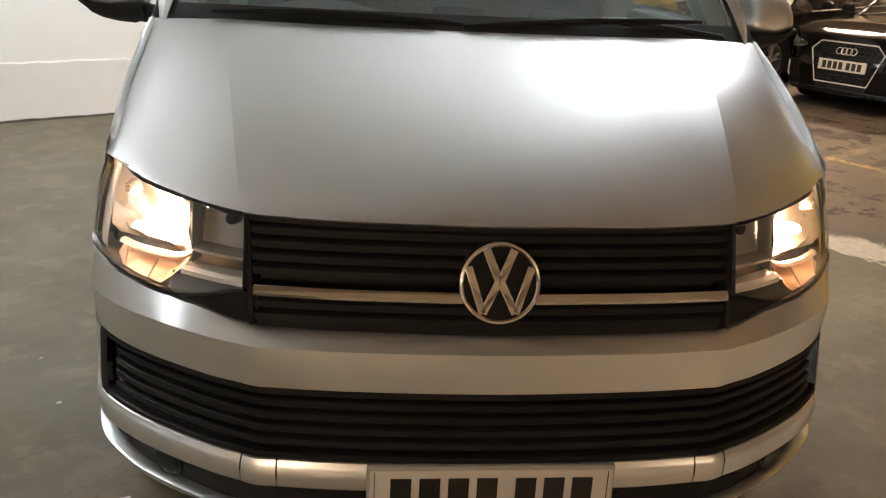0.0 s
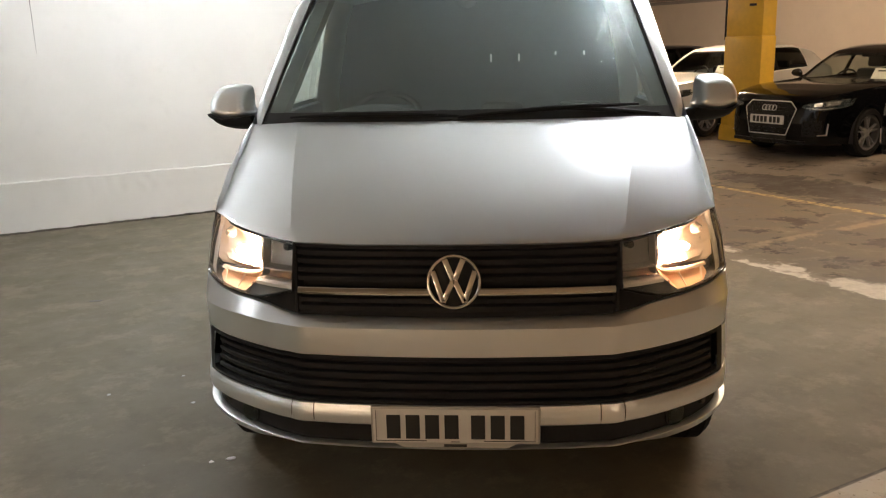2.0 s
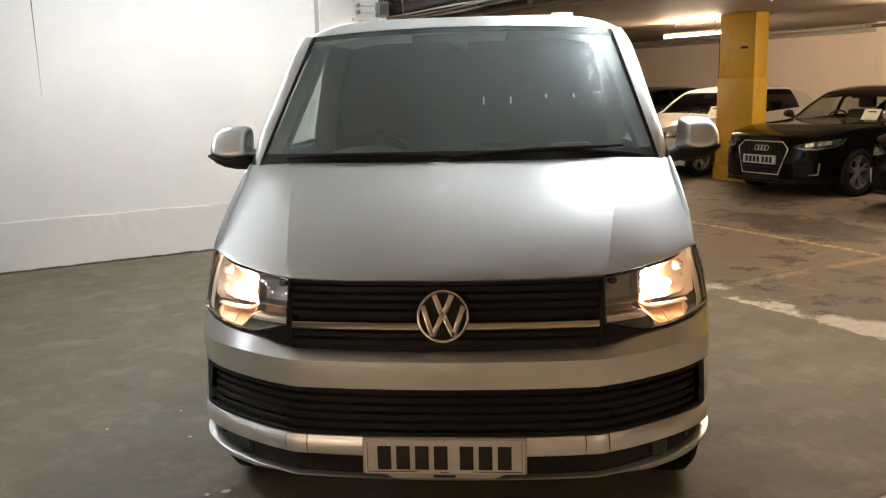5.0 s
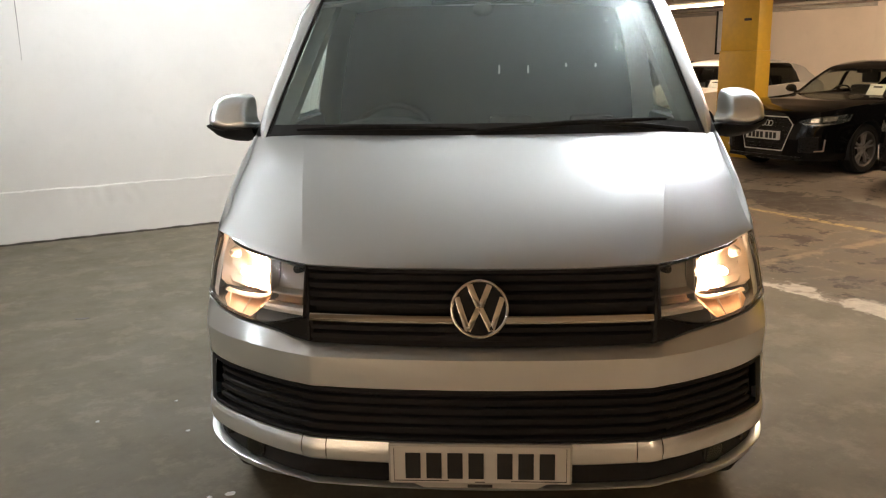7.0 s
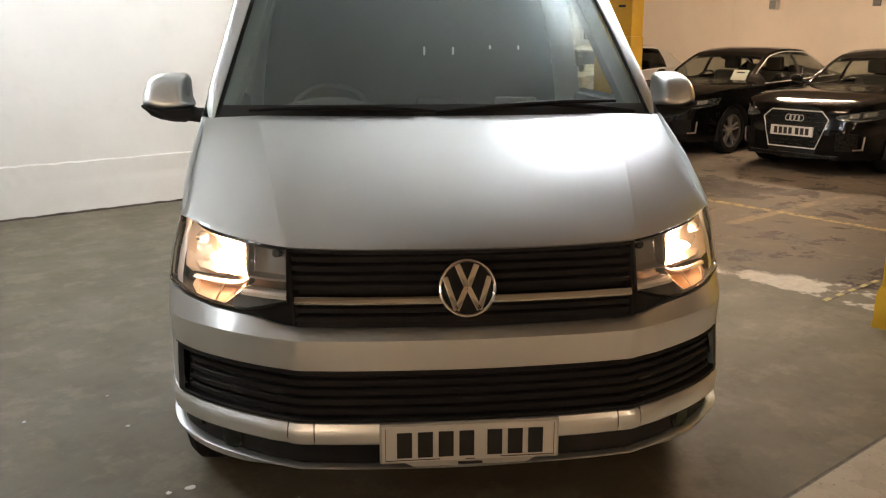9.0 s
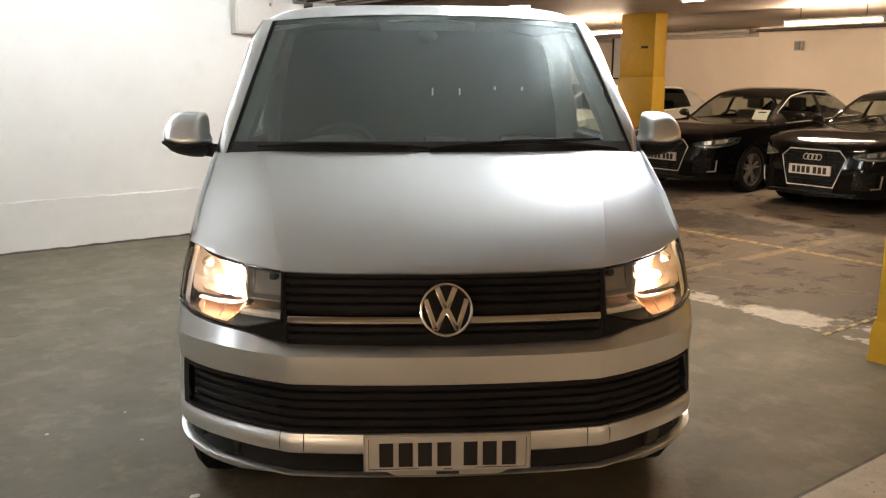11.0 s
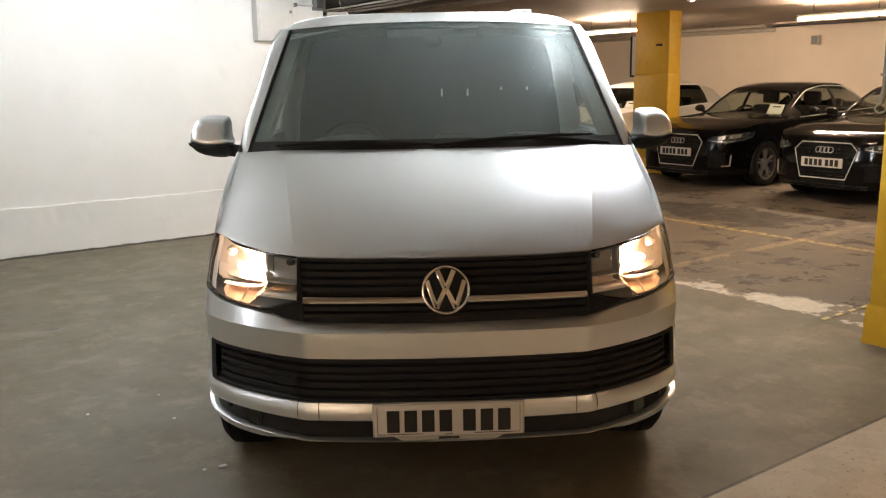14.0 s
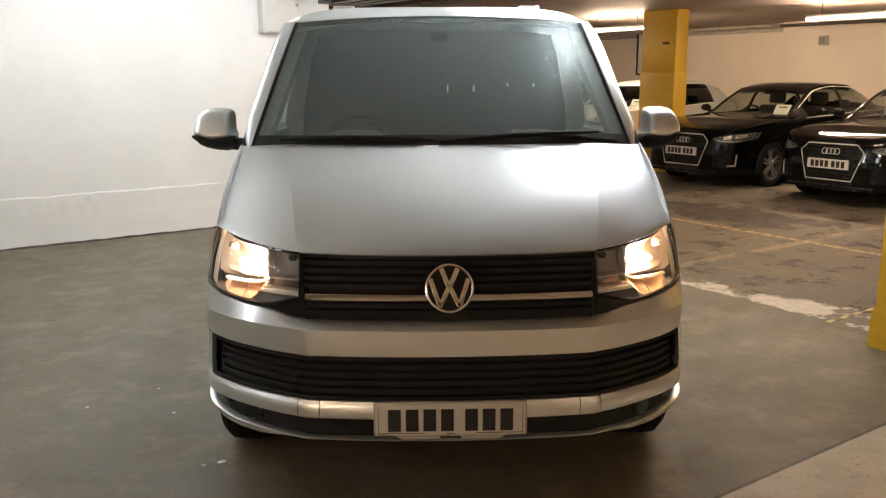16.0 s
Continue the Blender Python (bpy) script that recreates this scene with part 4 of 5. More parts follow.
zr = [0.28, 0.31, 0.36, 0.42, 0.48, 0.54, 0.6, 0.65, 0.70, 0.75, 0.80, 0.85, 0.9, 0.95, 1.0, 1.04, 1.1, 1.16, 1.22, 1.28, 1.335, 1.4, 1.5, 1.6, 1.69, 1.75, 1.8, 1.84, 1.862]
kr = [0, 0.015, 0.03] + [0.03 + 0.97 * i / 62 for i in range(1, 63)]
for g in (-1, 1):
    rows = []
    for z in zr:
        row = []
        for k in kr:
            p = side_point(g, k, z)
            for wy, wz in WHEELS:
                d = math.hypot(p[1] - wy, p[2] - wz)
                if d < 0.40:
                    q = 0.395 / max(d, 1e-4)
                    if d > 0.30:
                        p[1], p[2] = wy + (p[1] - wy) * q, wz + (p[2] - wz) * q
            row.append(tuple(p))
        rows.append(row)

    def keep(i, j):
        z, k = (zr[i] + zr[i + 1]) / 2, (kr[j] + kr[j + 1]) / 2
        y = lerp(front_y(z), END_Y, k)
        if 1.335 < z < 1.75 and 0.035 < k and y < 2.22:
            return False
        return not any(math.hypot(y - wy, z - wz) < 0.372 for wy, wz in WHEELS)
    part("side_panel", sheet(rows, 0.0, keep=keep), SILVER, van)
    rows = []
    for z in steps(1.33, 1.755, 8):
        rows.append([(p[0] - g * 0.012, p[1], p[2]) for p in (side_point(g, k, z) for k in steps(0.03, 0.36, 10)) if p[1] < 3])
    part("door_window", sheet(rows), SIDE_GLASS, van, "clear side glass")
    # wheel housings
    for wy, wz in WHEELS:
        bm = bmesh.new()
        rr = [[(g * x, wy + 0.395 * math.cos(t), max(0.2, wz + 0.395 * math.sin(t))) for t in steps(0.05, math.pi - 0.05, 24)] for x in (0.55, 0.93)]
        part("wheel_arch", sheet(rr), GRAIN, van)
    # door shut line and handle
    part("door_handle", boxes((g * 0.945, 2.02, 1.05, g * 0.975, 2.22, 1.085), bevel=0.008), SILVER, van)
    part("sill", boxes((g * 0.80, 1.32, 0.24, g * 0.945, 3.5, 0.33), bevel=0.01), GRAIN, van)

# roof, rising from the windscreen's head and rolling over into the sides
rows = []
for yc in [1.395, 1.405, 1.42, 1.45, 1.5, 1.56, 1.62, 1.7, 1.85, 2.1, 2.6, 3.2, 3.8, 4.3, 4.7, END_Y]:
    k = sstep(yc, 1.38, 1.62)
    xe, ye, ze = lerp(0.712, 0.757, min(1, 3.0 * k)), yc + 0.10 * (1 - sstep(yc, 1.6, 2.4)), lerp(1.848, 1.862, k)
    zc = 1.869 + 0.066 * sstep(yc, 1.36, 1.64) + 0.04 * sstep(yc, 1.6, 2.6) - 0.02 * sstep(yc, 4.3, END_Y)
    row = []
    for i in range(-22, 23):
        a = math.sin(i / 22 * math.pi / 2)
        z = ze + (zc - ze) * (1 - abs(a) ** lerp(2.2, 5.5, k)) ** lerp(1.0, 0.75, k)
        row.append((a * xe, lerp(yc, ye, a * a), z))
    rows.append(row)
part("roof", sheet(rows), SILVER, van)
for g in (-1, 1):
    # windscreen pillar
    rows = []
    for t in steps(-0.03, 1, 13):
        zb = lerp(1.295, 1.862, t)
        i = Vector((g * lerp(0.832, 0.702, t), lerp(0.925, 1.476, t) - 0.018 * math.sin(math.pi * t), lerp(1.294, 1.848, t)))
        o = Vector((g * half_width(zb), front_y(zb) + 0.012, zb))
        o += Vector((-g * 0.022, 0.012, 0)) * (1 - sstep(t, -0.03, 0.07))
        f = (1 - sstep(t, 0.8, 1.0)) * sstep(t, -0.03, 0.15)
        m = (i + o) / 2 + Vector((g * 0.012, -0.022, 0.008)) * f
        rows.append([tuple(i + Vector((0, 0.03, -0.02))), tuple(i), tuple(lerp(i, m, 0.5) + Vector((g * 0.002, -0.006, 0.002))), tuple(m), tuple(lerp(m, o, 0.5) + Vector((g * 0.004, -0.003, 0))), tuple(o), tuple(o + Vector((-g * 0.02, 0.05, 0)))])
    part("windscreen_pillar", sheet(rows), SILVER, van)
part("roof_panel_bump", boxes((-0.56, 1.95, 1.93, -0.45, 4.2, 1.966), (0.45, 1.95, 1.93, 0.56, 4.2, 1.966), bevel=0.006), SILVER, van)
part("rear_panel", boxes((-0.87, END_Y - 0.02, 0.35, -0.005, END_Y + 0.01, 1.9), (0.005, END_Y - 0.02, 0.35, 0.87, END_Y + 0.01, 1.9), (-0.9, END_Y - 0.05, 0.3, 0.9, END_Y + 0.06, 0.5), bevel=0.01), SILVER, van)
part("floor_pan", boxes((-0.78, 0.55, 0.27, 0.78, END_Y - 0.05, 0.36)), GRAIN, van)


# windscreen
def screen_point(a, b, off=0.0):
    x = a * lerp(0.840, 0.706, b)
    y = lerp(0.785 + 0.155 * a * a, 1.395 + 0.10 * a * a, b) - 0.018 * math.sin(math.pi * b)
    z = lerp(1.302 - 0.006 * a * a, 1.868 - 0.021 * a * a, b)
    return (x, y + off * 0.7, z - off * 0.7)


part("windscreen", sheet([[screen_point(a, b) for a in steps(-1, 1, 36)] for b in steps(0, 1, 18)]), GLASS, van, "clear raked windscreen").visible_shadow = False
part("screen_border", sheet([[screen_point(a, b, -0.003) for a in steps(-1, 1, 30)] for b in steps(-0.02, 0.06, 2)]), INK, van)
part("screen_border", sheet([[screen_point(a, b, 0.004) for a in steps(-1, 1, 30)] for b in steps(0.965, 1.01, 2)]), INK, van)
for g in (-1, 1):
    part("screen_border", sheet([[screen_point(g * a, b, -0.003) for a in (0.970, 0.985, 1.005)] for b in steps(0, 1, 12)]), PLASTIC, van)
part("sensor_patch", sheet([[screen_point(lerp(-0.31, 0.31, k) * lerp(0.94, 1, b2), lerp(0.885, 0.96, b2), 0.008) for k in steps(0, 1, 8)] for b2 in steps(0, 1, 3)]), INK, van, "dark patch for sensor and mirror")
bm = bmesh.new()
bmesh.ops.create_icosphere(bm, subdivisions=2, radius=1.0, matrix=Matrix.Translation(screen_point(0.0, 0.875, 0.03)) @ Matrix.Diagonal((0.045, 0.03, 0.03, 1)))
part("sensor_box", bm, INK, van)
# cowl at the foot of the glass
part("cowl", sheet([[(x, GLASS_FOOT_Y(x) + dy, z) for x in steps(-0.85, 0.85, 24)] for dy, z in ((-0.02, 1.268), (0.03, 1.272), (0.06, 1.30))]), PLASTIC, van)


def wiper(p, q, pivot):
    w = empty("wiper")
    w.parent = van
    w["label"] = "black windscreen wiper"
    p, q, pivot = Vector(p), Vector(q), Vector(pivot)
    mid = (p + q) / 2
    part("blade", tube(bmesh.new(), [p, lerp(p, q, 0.25) + Vector((0, -0.008, 0.006)), mid + Vector((0, -0.014, 0.008)), lerp(p, q, 0.75) + Vector((0, -0.008, 0.006)), q], [0.005, 0.009, 0.011, 0.009, 0.005], 8), PLASTIC, w)
    part("arm", tube(bmesh.new(), [pivot, lerp(pivot, mid, 0.4) + Vector((0, -0.012, 0.012)), mid + Vector((0, -0.016, 0.012))], [0.013, 0.010, 0.006], 8), PLASTIC, w)
    part("cap", tube(bmesh.new(), [pivot + Vector((0, 0.01, -0.03)), pivot + Vector((0, -0.006, 0.008))], 0.011, 12), PLASTIC, w)
    return w


wiper((-0.70, 0.886, 1.316), (-0.10, 0.786, 1.322), (0.06, 0.80, 1.302))
wiper((-0.02, 0.780, 1.312), (0.68, 0.885, 1.344), (0.76, 0.92, 1.298))


# door mirrors
def door_mirror(g):
    m = empty("door_mirror")
    m.parent = van
    out = [(0.978, 1.312), (0.988, 1.345), (0.990, 1.40), (1.00, 1.432), (1.03, 1.442), (1.09, 1.443), (1.14, 1.430), (1.170, 1.402), (1.185, 1.368), (1.188, 1.333), (1.176, 1.305), (1.10, 1.284), (1.01, 1.288)]
    out = [(0.995 + (x - 0.995) * (0.99 if g < 0 else 0.91), z) for x, z in catmull([out[-1]] + out + out[:2], 4)[:-1]]
    cx, cz = 1.08, 1.36
    levels = [(1.385, 0.995)] + [(1.385 - 0.15 * math.sin(q), max(0.02, math.cos(q) ** 0.36)) for q in steps(0.12, math.pi / 2, 16)]
    rows = []
    for y, k in levels:
        row = []
        for x, z in out + out[:1]:
            ox, oz = x - cx, z - cz
            r = math.hypot(ox, oz)
            w = 0.5 * max(0.0, 1 - k)
            zz = cz + k * lerp(oz, 0.080 * oz / r, w)
            row.append((g * (cx + k * lerp(ox, 0.098 * ox / r, w)), y + 0.40 * max(0.0, zz - 1.30) * sstep(1.385 - y, 0.0, 0.08), zz))
        rows.append(row)
    part("mirror_cap", sheet(rows), SILVER, m, "silver mirror cap", True, 70)
    rows = [[(g * (cx + (x - cx) * k), y, cz + (z - cz) * k) for x, z in out] + [(g * (cx + (out[0][0] - cx) * k), y, cz + (out[0][1] - cz) * k)] for y, k in ((1.384, 0.985), (1.388, 0.94), (1.378, 0.92))]
    part("mirror_rim", sheet(rows), GRAIN, m)
    rows = [[(g * (cx + (x - cx) * k), 1.380, cz + (z - cz) * k) for x, z in out] + [(g * (cx + (out[0][0] - cx) * k), 1.380, cz + (out[0][1] - cz) * k)] for k in (0.92, 0.5, 0.01)]
    part("mirror_glass", sheet(rows), CHROME, m, "mirror glass")
    low = [(0.975, 1.300, 1.262), (1.01, 1.298, 1.243), (1.06, 1.292, 1.246), (1.11, 1.291, 1.256), (1.145, 1.300, 1.271), (1.172, 1.314, 1.298)]
    rows = []
    for x, zt, zb in low:
        x = 0.975 + (x - 0.975) * (0.99 if g < 0 else 0.92)
        rows.append([(g * x, 1.37, zt + 0.004), (g * x, 1.24, zt + 0.002), (g * x, 1.25, (zt + zb) / 2), (g * x, 1.29, zb), (g * x, 1.36, zb), (g * x, 1.375, zt)])
    part("mirror_base", sheet(rows), GRAIN, m, "black mirror base", True, 60)
    part("mirror_arm", tube(bmesh.new(), [(g * 0.86, 1.27, 1.275), (g * 0.93, 1.29, 1.270), (g * 1.0, 1.31, 1.275), (g * 1.06, 1.31, 1.28)], [0.04, 0.032, 0.028, 0.02], 12), GRAIN, m)


door_mirror(-1)
door_mirror(1)


# wheels
def wheel_at(parent, x, y, r, width, rim_r, spokes, g, tyre_r=None, mat=ALLOY):
    w = empty("wheel")
    w.parent = parent
    w.location = (x, y, r)
    h = width / 2
    bm = bmesh.new()
    lathe(bm, [(-h * 0.85, rim_r), (-h, rim_r + 0.02), (-h, r - 0.03), (-h * 0.75, r - 0.004), (-h * 0.3, r), (-h * 0.28, r - 0.008), (-h * 0.2, r - 0.008), (-h * 0.18, r), (h * 0.18, r), (h * 0.2, r - 0.008), (h * 0.28, r - 0.008), (h * 0.3, r), (h * 0.75, r - 0.004), (h, r - 0.03), (h, rim_r + 0.02), (h * 0.85, rim_r)], 40, "x")
    part("tyre", bm, RUBBER, w)
    bm = bmesh.new()
    lathe(bm, [(g * h * 0.85, rim_r + 0.006), (g * h * 0.92, rim_r), (g * h * 0.8, rim_r - 0.016), (g * h * 0.1, rim_r - 0.03), (-g * h * 0.8, rim_r - 0.02), (-g * h * 0.85, rim_r + 0.004)], 40, "x")
    part("rim", bm, mat if parent.name == "van" else RIM, w)
    for k in range(spokes):
        bm = bmesh.new()
        for side in (-1, 1):
            vs = box(bm, -0.018, -0.010, 0.03, 0.018, 0.010, rim_r - 0.008, None, 0.004)
            bmesh.ops.transform(bm, matrix=Matrix.Rotation(k * math.tau / spokes, 4, "X") @ Matrix.Translation((g * h * 0.55, 0, 0)) @ Matrix.Rotation(radians(10 * side), 4, "X"), verts=vs)
        part("spoke", bm, mat, w)
    bm = bmesh.new()
    lathe(bm, [(g * h * 0.3, 0.07), (g * h * 0.62, 0.065), (g * h * 0.72, 0.035), (g * h * 0.74, 0.0005)], 24, "x")
    part("hub", bm, mat, w)
    bm = bmesh.new()
    lathe(bm, [(g * h * 0.05, rim_r * 0.8), (g * h * 0.1, rim_r * 0.8), (g * h * 0.1, 0.05)], 32, "x")
    part("brake_disc", bm, PLASTIC, w)
    return w


for g in (-1, 1):
    for wy, wz in WHEELS:
        wheel_at(van, g * 0.825, wy, 0.335, 0.215, 0.215, 5, g).location.z = 0.335 + 0.01746 * wy

# cabin
cab = empty("cabin")
cab.parent = van
rows = []
for y, z in ((0.98, 1.265), (1.05, 1.285), (1.2, 1.298), (1.36, 1.29), (1.44, 1.262), (1.47, 1.20), (1.46, 0.9), (1.40, 0.5)):
    rows.append([(x, y, z + (0.05 * math.exp(-((x + 0.42) / 0.2) ** 2) if 1.15 < y < 1.46 and z > 1.1 else 0) - 0.02 * abs(x) ** 3) for x in steps(-0.80, 0.80, 32)])
part("dashboard", sheet(rows), CABIN, cab)
wheelm = Matrix.Translation((-0.42, 1.60, 1.225)) @ Matrix.Rotation(radians(52), 4, "X")
bm = bmesh.new()
tube(bm, [(0.185 * math.cos(t), 0.185 * math.sin(t), 0) for t in steps(0, math.tau, 40)], 0.015, 10, False)
for a in (0, math.pi, -math.pi / 2):
    tube(bm, [(0.05 * math.cos(a), 0.05 * math.sin(a), -0.01), (0.18 * math.cos(a), 0.18 * math.sin(a), 0)], 0.014, 8)
lathe(bm, [(-0.03, 0.06), (0.0, 0.07), (0.012, 0.05), (0.014, 0.001)], 20, "z")
bmesh.ops.transform(bm, matrix=wheelm, verts=bm.verts)
part("steering_wheel", bm, INK, cab)
for x in (-0.44, 0.14, 0.58):
    seat = boxes((x - 0.22, 1.85, 0.62, x + 0.22, 2.35, 0.80), (x - 0.22, 2.30, 0.75, x + 0.22, 2.44, 1.16), (x - 0.12, 2.36, 1.17, x + 0.12, 2.44, 1.27), bevel=0.03)
    part("seat", seat, CLOTH, cab)
for g in (-1, 1):
    rows = []
    for t in steps(0, 1, 8):
        i = Vector((g * lerp(0.815, 0.68, t), lerp(1.0, 1.52, t), lerp(1.29, 1.82, t)))
        rows.append([tuple(i + Vector((g * 0.02, -0.01, 0))), tuple(i + Vector((-g * 0.035, 0.02, 0))), tuple(i + Vector((-g * 0.05, 0.07, 0))), tuple(i + Vector((-g * 0.03, 0.14, 0))), tuple(i + Vector((g * 0.02, 0.20, 0)))])
    part("pillar_trim", sheet(rows), TRIM, cab, "grey pillar trim")
    part("grab_handle", tube(bmesh.new(), [(g * 0.735, 1.42, 1.68), (g * 0.725, 1.40, 1.64), (g * 0.745, 1.33, 1.57), (g * 0.77, 1.30, 1.54)], [0.015, 0.022, 0.022, 0.015], 10), TRIM, cab)
    rows = []
    for t in steps(0, 1, 6):
        z = lerp(1.0, 1.84, t)
        x = half_width(z) - 0.05
        rows.append([(g * (x + 0.03), 2.10, z), (g * (x + 0.01), 2.13, z), (g * (x - 0.03), 2.24, z), (g * (x - 0.03), 2.40, z), (g * x, 2.46, z)])
    part("door_post", sheet(rows), CABIN_PALE, cab)
    part("door_trim", boxes((g * 0.84, 1.25, 0.5, g * 0.90, 2.25, 1.31), bevel=0.02), CABIN, cab)
rows = [[(x, y, 1.86 + 0.03 * sstep(y, 1.5, 2.0) - 0.05 * abs(x / 0.7) ** 3) for x in steps(-0.7, 0.7, 12)] for y in (1.47, 1.6, 1.9, 2.4, 3.2, 4.8)]
part("headliner", sheet(rows, 0.01), CABIN_PALE, cab)
part("load_lining", boxes((-0.88, 2.5, 0.36, -0.84, 4.8, 1.85), (0.84, 2.5, 0.36, 0.88, 4.8, 1.85), (-0.84, 4.78, 0.36, 0.84, 4.82, 1.85)), CABIN, cab)
for x, z, r in ((0.078, 1.515, 0.022), (0.238, 1.515, 0.02), (0.446, 1.535, 0.009), (0.607, 1.533, 0.009)):
    part("bulkhead_hook", tube(bmesh.new(), [(x, 2.498, z - r), (x, 2.49, z), (x, 2.498, z + r)], 0.005, 6), PAPER, cab)
part("bulkhead", boxes((-0.84, 2.50, 0.36, 0.84, 2.53, 1.86)), BULKHEAD, cab)

# the body sits level on its wheels: its rear rises as much as the nose is tipped
LEVEL = math.tan(radians(1.0))
done = set()
for ob in van.children_recursive:
    if ob.type == "MESH" and not ob.parent.name.startswith("wheel") and ob.data.name not in done:
        done.add(ob.data.name)
        for vert in ob.data.vertices:
            vert.co.z += LEVEL * max(0.0, vert.co.y - 1.6)
van.matrix_basis = pose(0.0, 0, 0, -1.0, 0, 0.1)


# ---- parked cars ----
def parked_car(name, paint, label, hatch=False, card=False):
    car = empty(name)
    hb = curve_fn([0, 0.012, 0.05, 0.15, 0.35, 0.7, 1.2, 3.3, 4.0, 4.3, 4.42], [0.30, 0.42, 0.57, 0.70, 0.80, 0.88, 0.897, 0.895, 0.865, 0.77, 0.66])
    if hatch:
        zt = curve_fn([0.0, 0.05, 0.3, 0.7, 1.38, 1.8, 2.16, 2.6, 3.3, 3.6, 3.95, 4.25, 4.42], [0.80, 0.825, 0.89, 0.95, 0.99, 1.23, 1.39, 1.43, 1.42, 1.375, 1.30, 1.03, 0.92])
        hr = curve_fn([1.3, 1.8, 2.2, 2.6, 3.3, 3.6, 3.95, 4.25], [0.70, 0.64, 0.59, 0.60, 0.59, 0.57, 0.56, 0.62])
        zb = curve_fn([0.0, 0.1, 0.3, 0.7, 1.4, 2.3, 3.5, 4.1, 4.42], [0.76, 0.80, 0.85, 0.90, 0.95, 0.97, 1.03, 1.04, 0.90])
        rear0, rear1, side1 = 3.98, 4.22, 3.45
    else:
        zt = curve_fn([0.0, 0.05, 0.3, 0.7, 1.38, 1.8, 2.16, 2.6, 3.1, 3.38, 3.68, 3.8, 4.1, 4.35, 4.42], [0.79, 0.815, 0.875, 0.935, 0.975, 1.20, 1.365, 1.42, 1.405, 1.335, 1.22, 1.09, 1.055, 1.03, 0.95])
        hr = curve_fn([1.3, 1.8, 2.2, 2.6, 3.1, 3.38, 3.6, 3.9], [0.70, 0.63, 0.57, 0.58, 0.565, 0.55, 0.56, 0.62])
        zb = curve_fn([0.0, 0.1, 0.3, 0.7, 1.4, 2.3, 3.4, 4.0, 4.42], [0.75, 0.79, 0.83, 0.88, 0.92, 0.945, 0.985, 0.99, 0.90])
        rear0, rear1, side1 = 3.40, 3.78, 3.60
    side = curve_fn([0.17, 0.22, 0.35, 0.58, 0.66, 0.72, 0.85, 1.05], [0.90, 0.965, 0.99, 1.0, 1.0, 0.985, 0.965, 0.945])

    def nose(y, z):
        return (0.3 - y) / 0.3 * 0.22 * max(0.0, z - 0.5) if y < 0.3 else 0.0

    ysx = sorted(set([0, 0.004, 0.012, 0.03, 0.05, 0.09] + [round(0.14 + 0.045 * i, 4) for i in range(95)] + [4.42]))
    secs, NS = [], 13
    for y in ysx:
        w, b, top = hb(y), zb(y), zt(y)
        sec = [(0, 0.19), (0.8 * w, 0.19)]
        for z in steps(0.2, b, NS):
            sec.append((w * side(z), z))
        xb = w * side(b)
        cab = sstep(y, 1.32, 1.60) * (1 - sstep(y, 3.75 if not hatch else 4.15, 3.95 if not hatch else 4.32))
        r = hr(y)
        glass = [(xb - 0.02, b + 0.012), (lerp(xb, r + 0.035, 0.55) + 0.012, lerp(b, top - 0.05, 0.55)), (r + 0.035, top - 0.06), (r, top - 0.026), (r * 0.66, top - 0.006), (r * 0.33, top - 0.001), (0, top)]
        hood = [(xb - 0.02, b + 0.006), (xb * 0.93, lerp(b, top, 0.35)), (xb * 0.86, lerp(b, top, 0.55)), (xb * 0.8, lerp(b, top, 0.72)), (xb * 0.6, lerp(b, top, 0.9)), (xb * 0.3, lerp(b, top, 0.98)), (0, top)]
        sec += [(lerp(h[0], q[0], cab), lerp(h[1], q[1], cab)) for h, q in zip(hood, glass)]
        secs.append(sec)
    K = len(secs[0])
    k0 = 2 + NS            # belt row
    wheels = (0.88, 3.517)

    def pt(i, k, g):
        y, (x, z) = ysx[i], secs[i][k]
        for wy in wheels:
            d = math.hypot(y - wy, z - 0.32)
            if 0.27 < d < 0.365 and 2 <= k <= k0:
                q = 0.36 / d
                y, z = wy + (y - wy) * q, 0.32 + (z - 0.32) * q
        return (g * x, y + nose(y, z), z)

    def kind(i, k):
        y = (ysx[i] + ysx[i + 1]) / 2
        z = (secs[i][k][1] + secs[i][k + 1][1]) / 2
        if 1 <= k < k0 and any(math.hypot(y - wy, z - 0.32) < 0.335 for wy in wheels):
            return "hole"
        if k in (k0 + 1, k0 + 2) and 1.70 < y < side1 and zt(y) - zb(y) > 0.2:
            return "post" if 2.63 < y < 2.72 else "side"
        if k >= k0 + 4 and 1.42 < y < 1.98:
            return "front"
        if k >= k0 + 4 and rear0 < y < rear1:
            return "rear"
        return "body"

    def piece(nm, want, mat, sides=(1, -1), lab=""):
        verts, faces, idx = [], [], {}
        for g in sides:
            for i in range(len(ysx) - 1):
                for k in range(K - 1):
                    if kind(i, k) in want:
                        q = []
                        for a, b in ((i, k), (i, k + 1), (i + 1, k + 1), (i + 1, k)):
                            key = (a, b, g if secs[a][b][0] else 0)
                            if key not in idx:
                                idx[key] = len(verts)
                                verts.append(pt(a, b, g))
                            q.append(idx[key])
                        if len(set(q)) == 4:
                            faces.append(q if g > 0 else q[::-1])
            if "body" in want and g == sides[-1]:
                for i, rev in ((0, 1), (len(ysx) - 1, 0)):
                    left = [pt(i, k, 1) for k in range(K)] + [pt(i, k, -1) for k in range(K - 2, 0, -1)]
                    n = len(verts)
                    verts.extend(left)
                    f = list(range(n, n + len(left)))
                    faces.append(f[::-1] if rev else f)
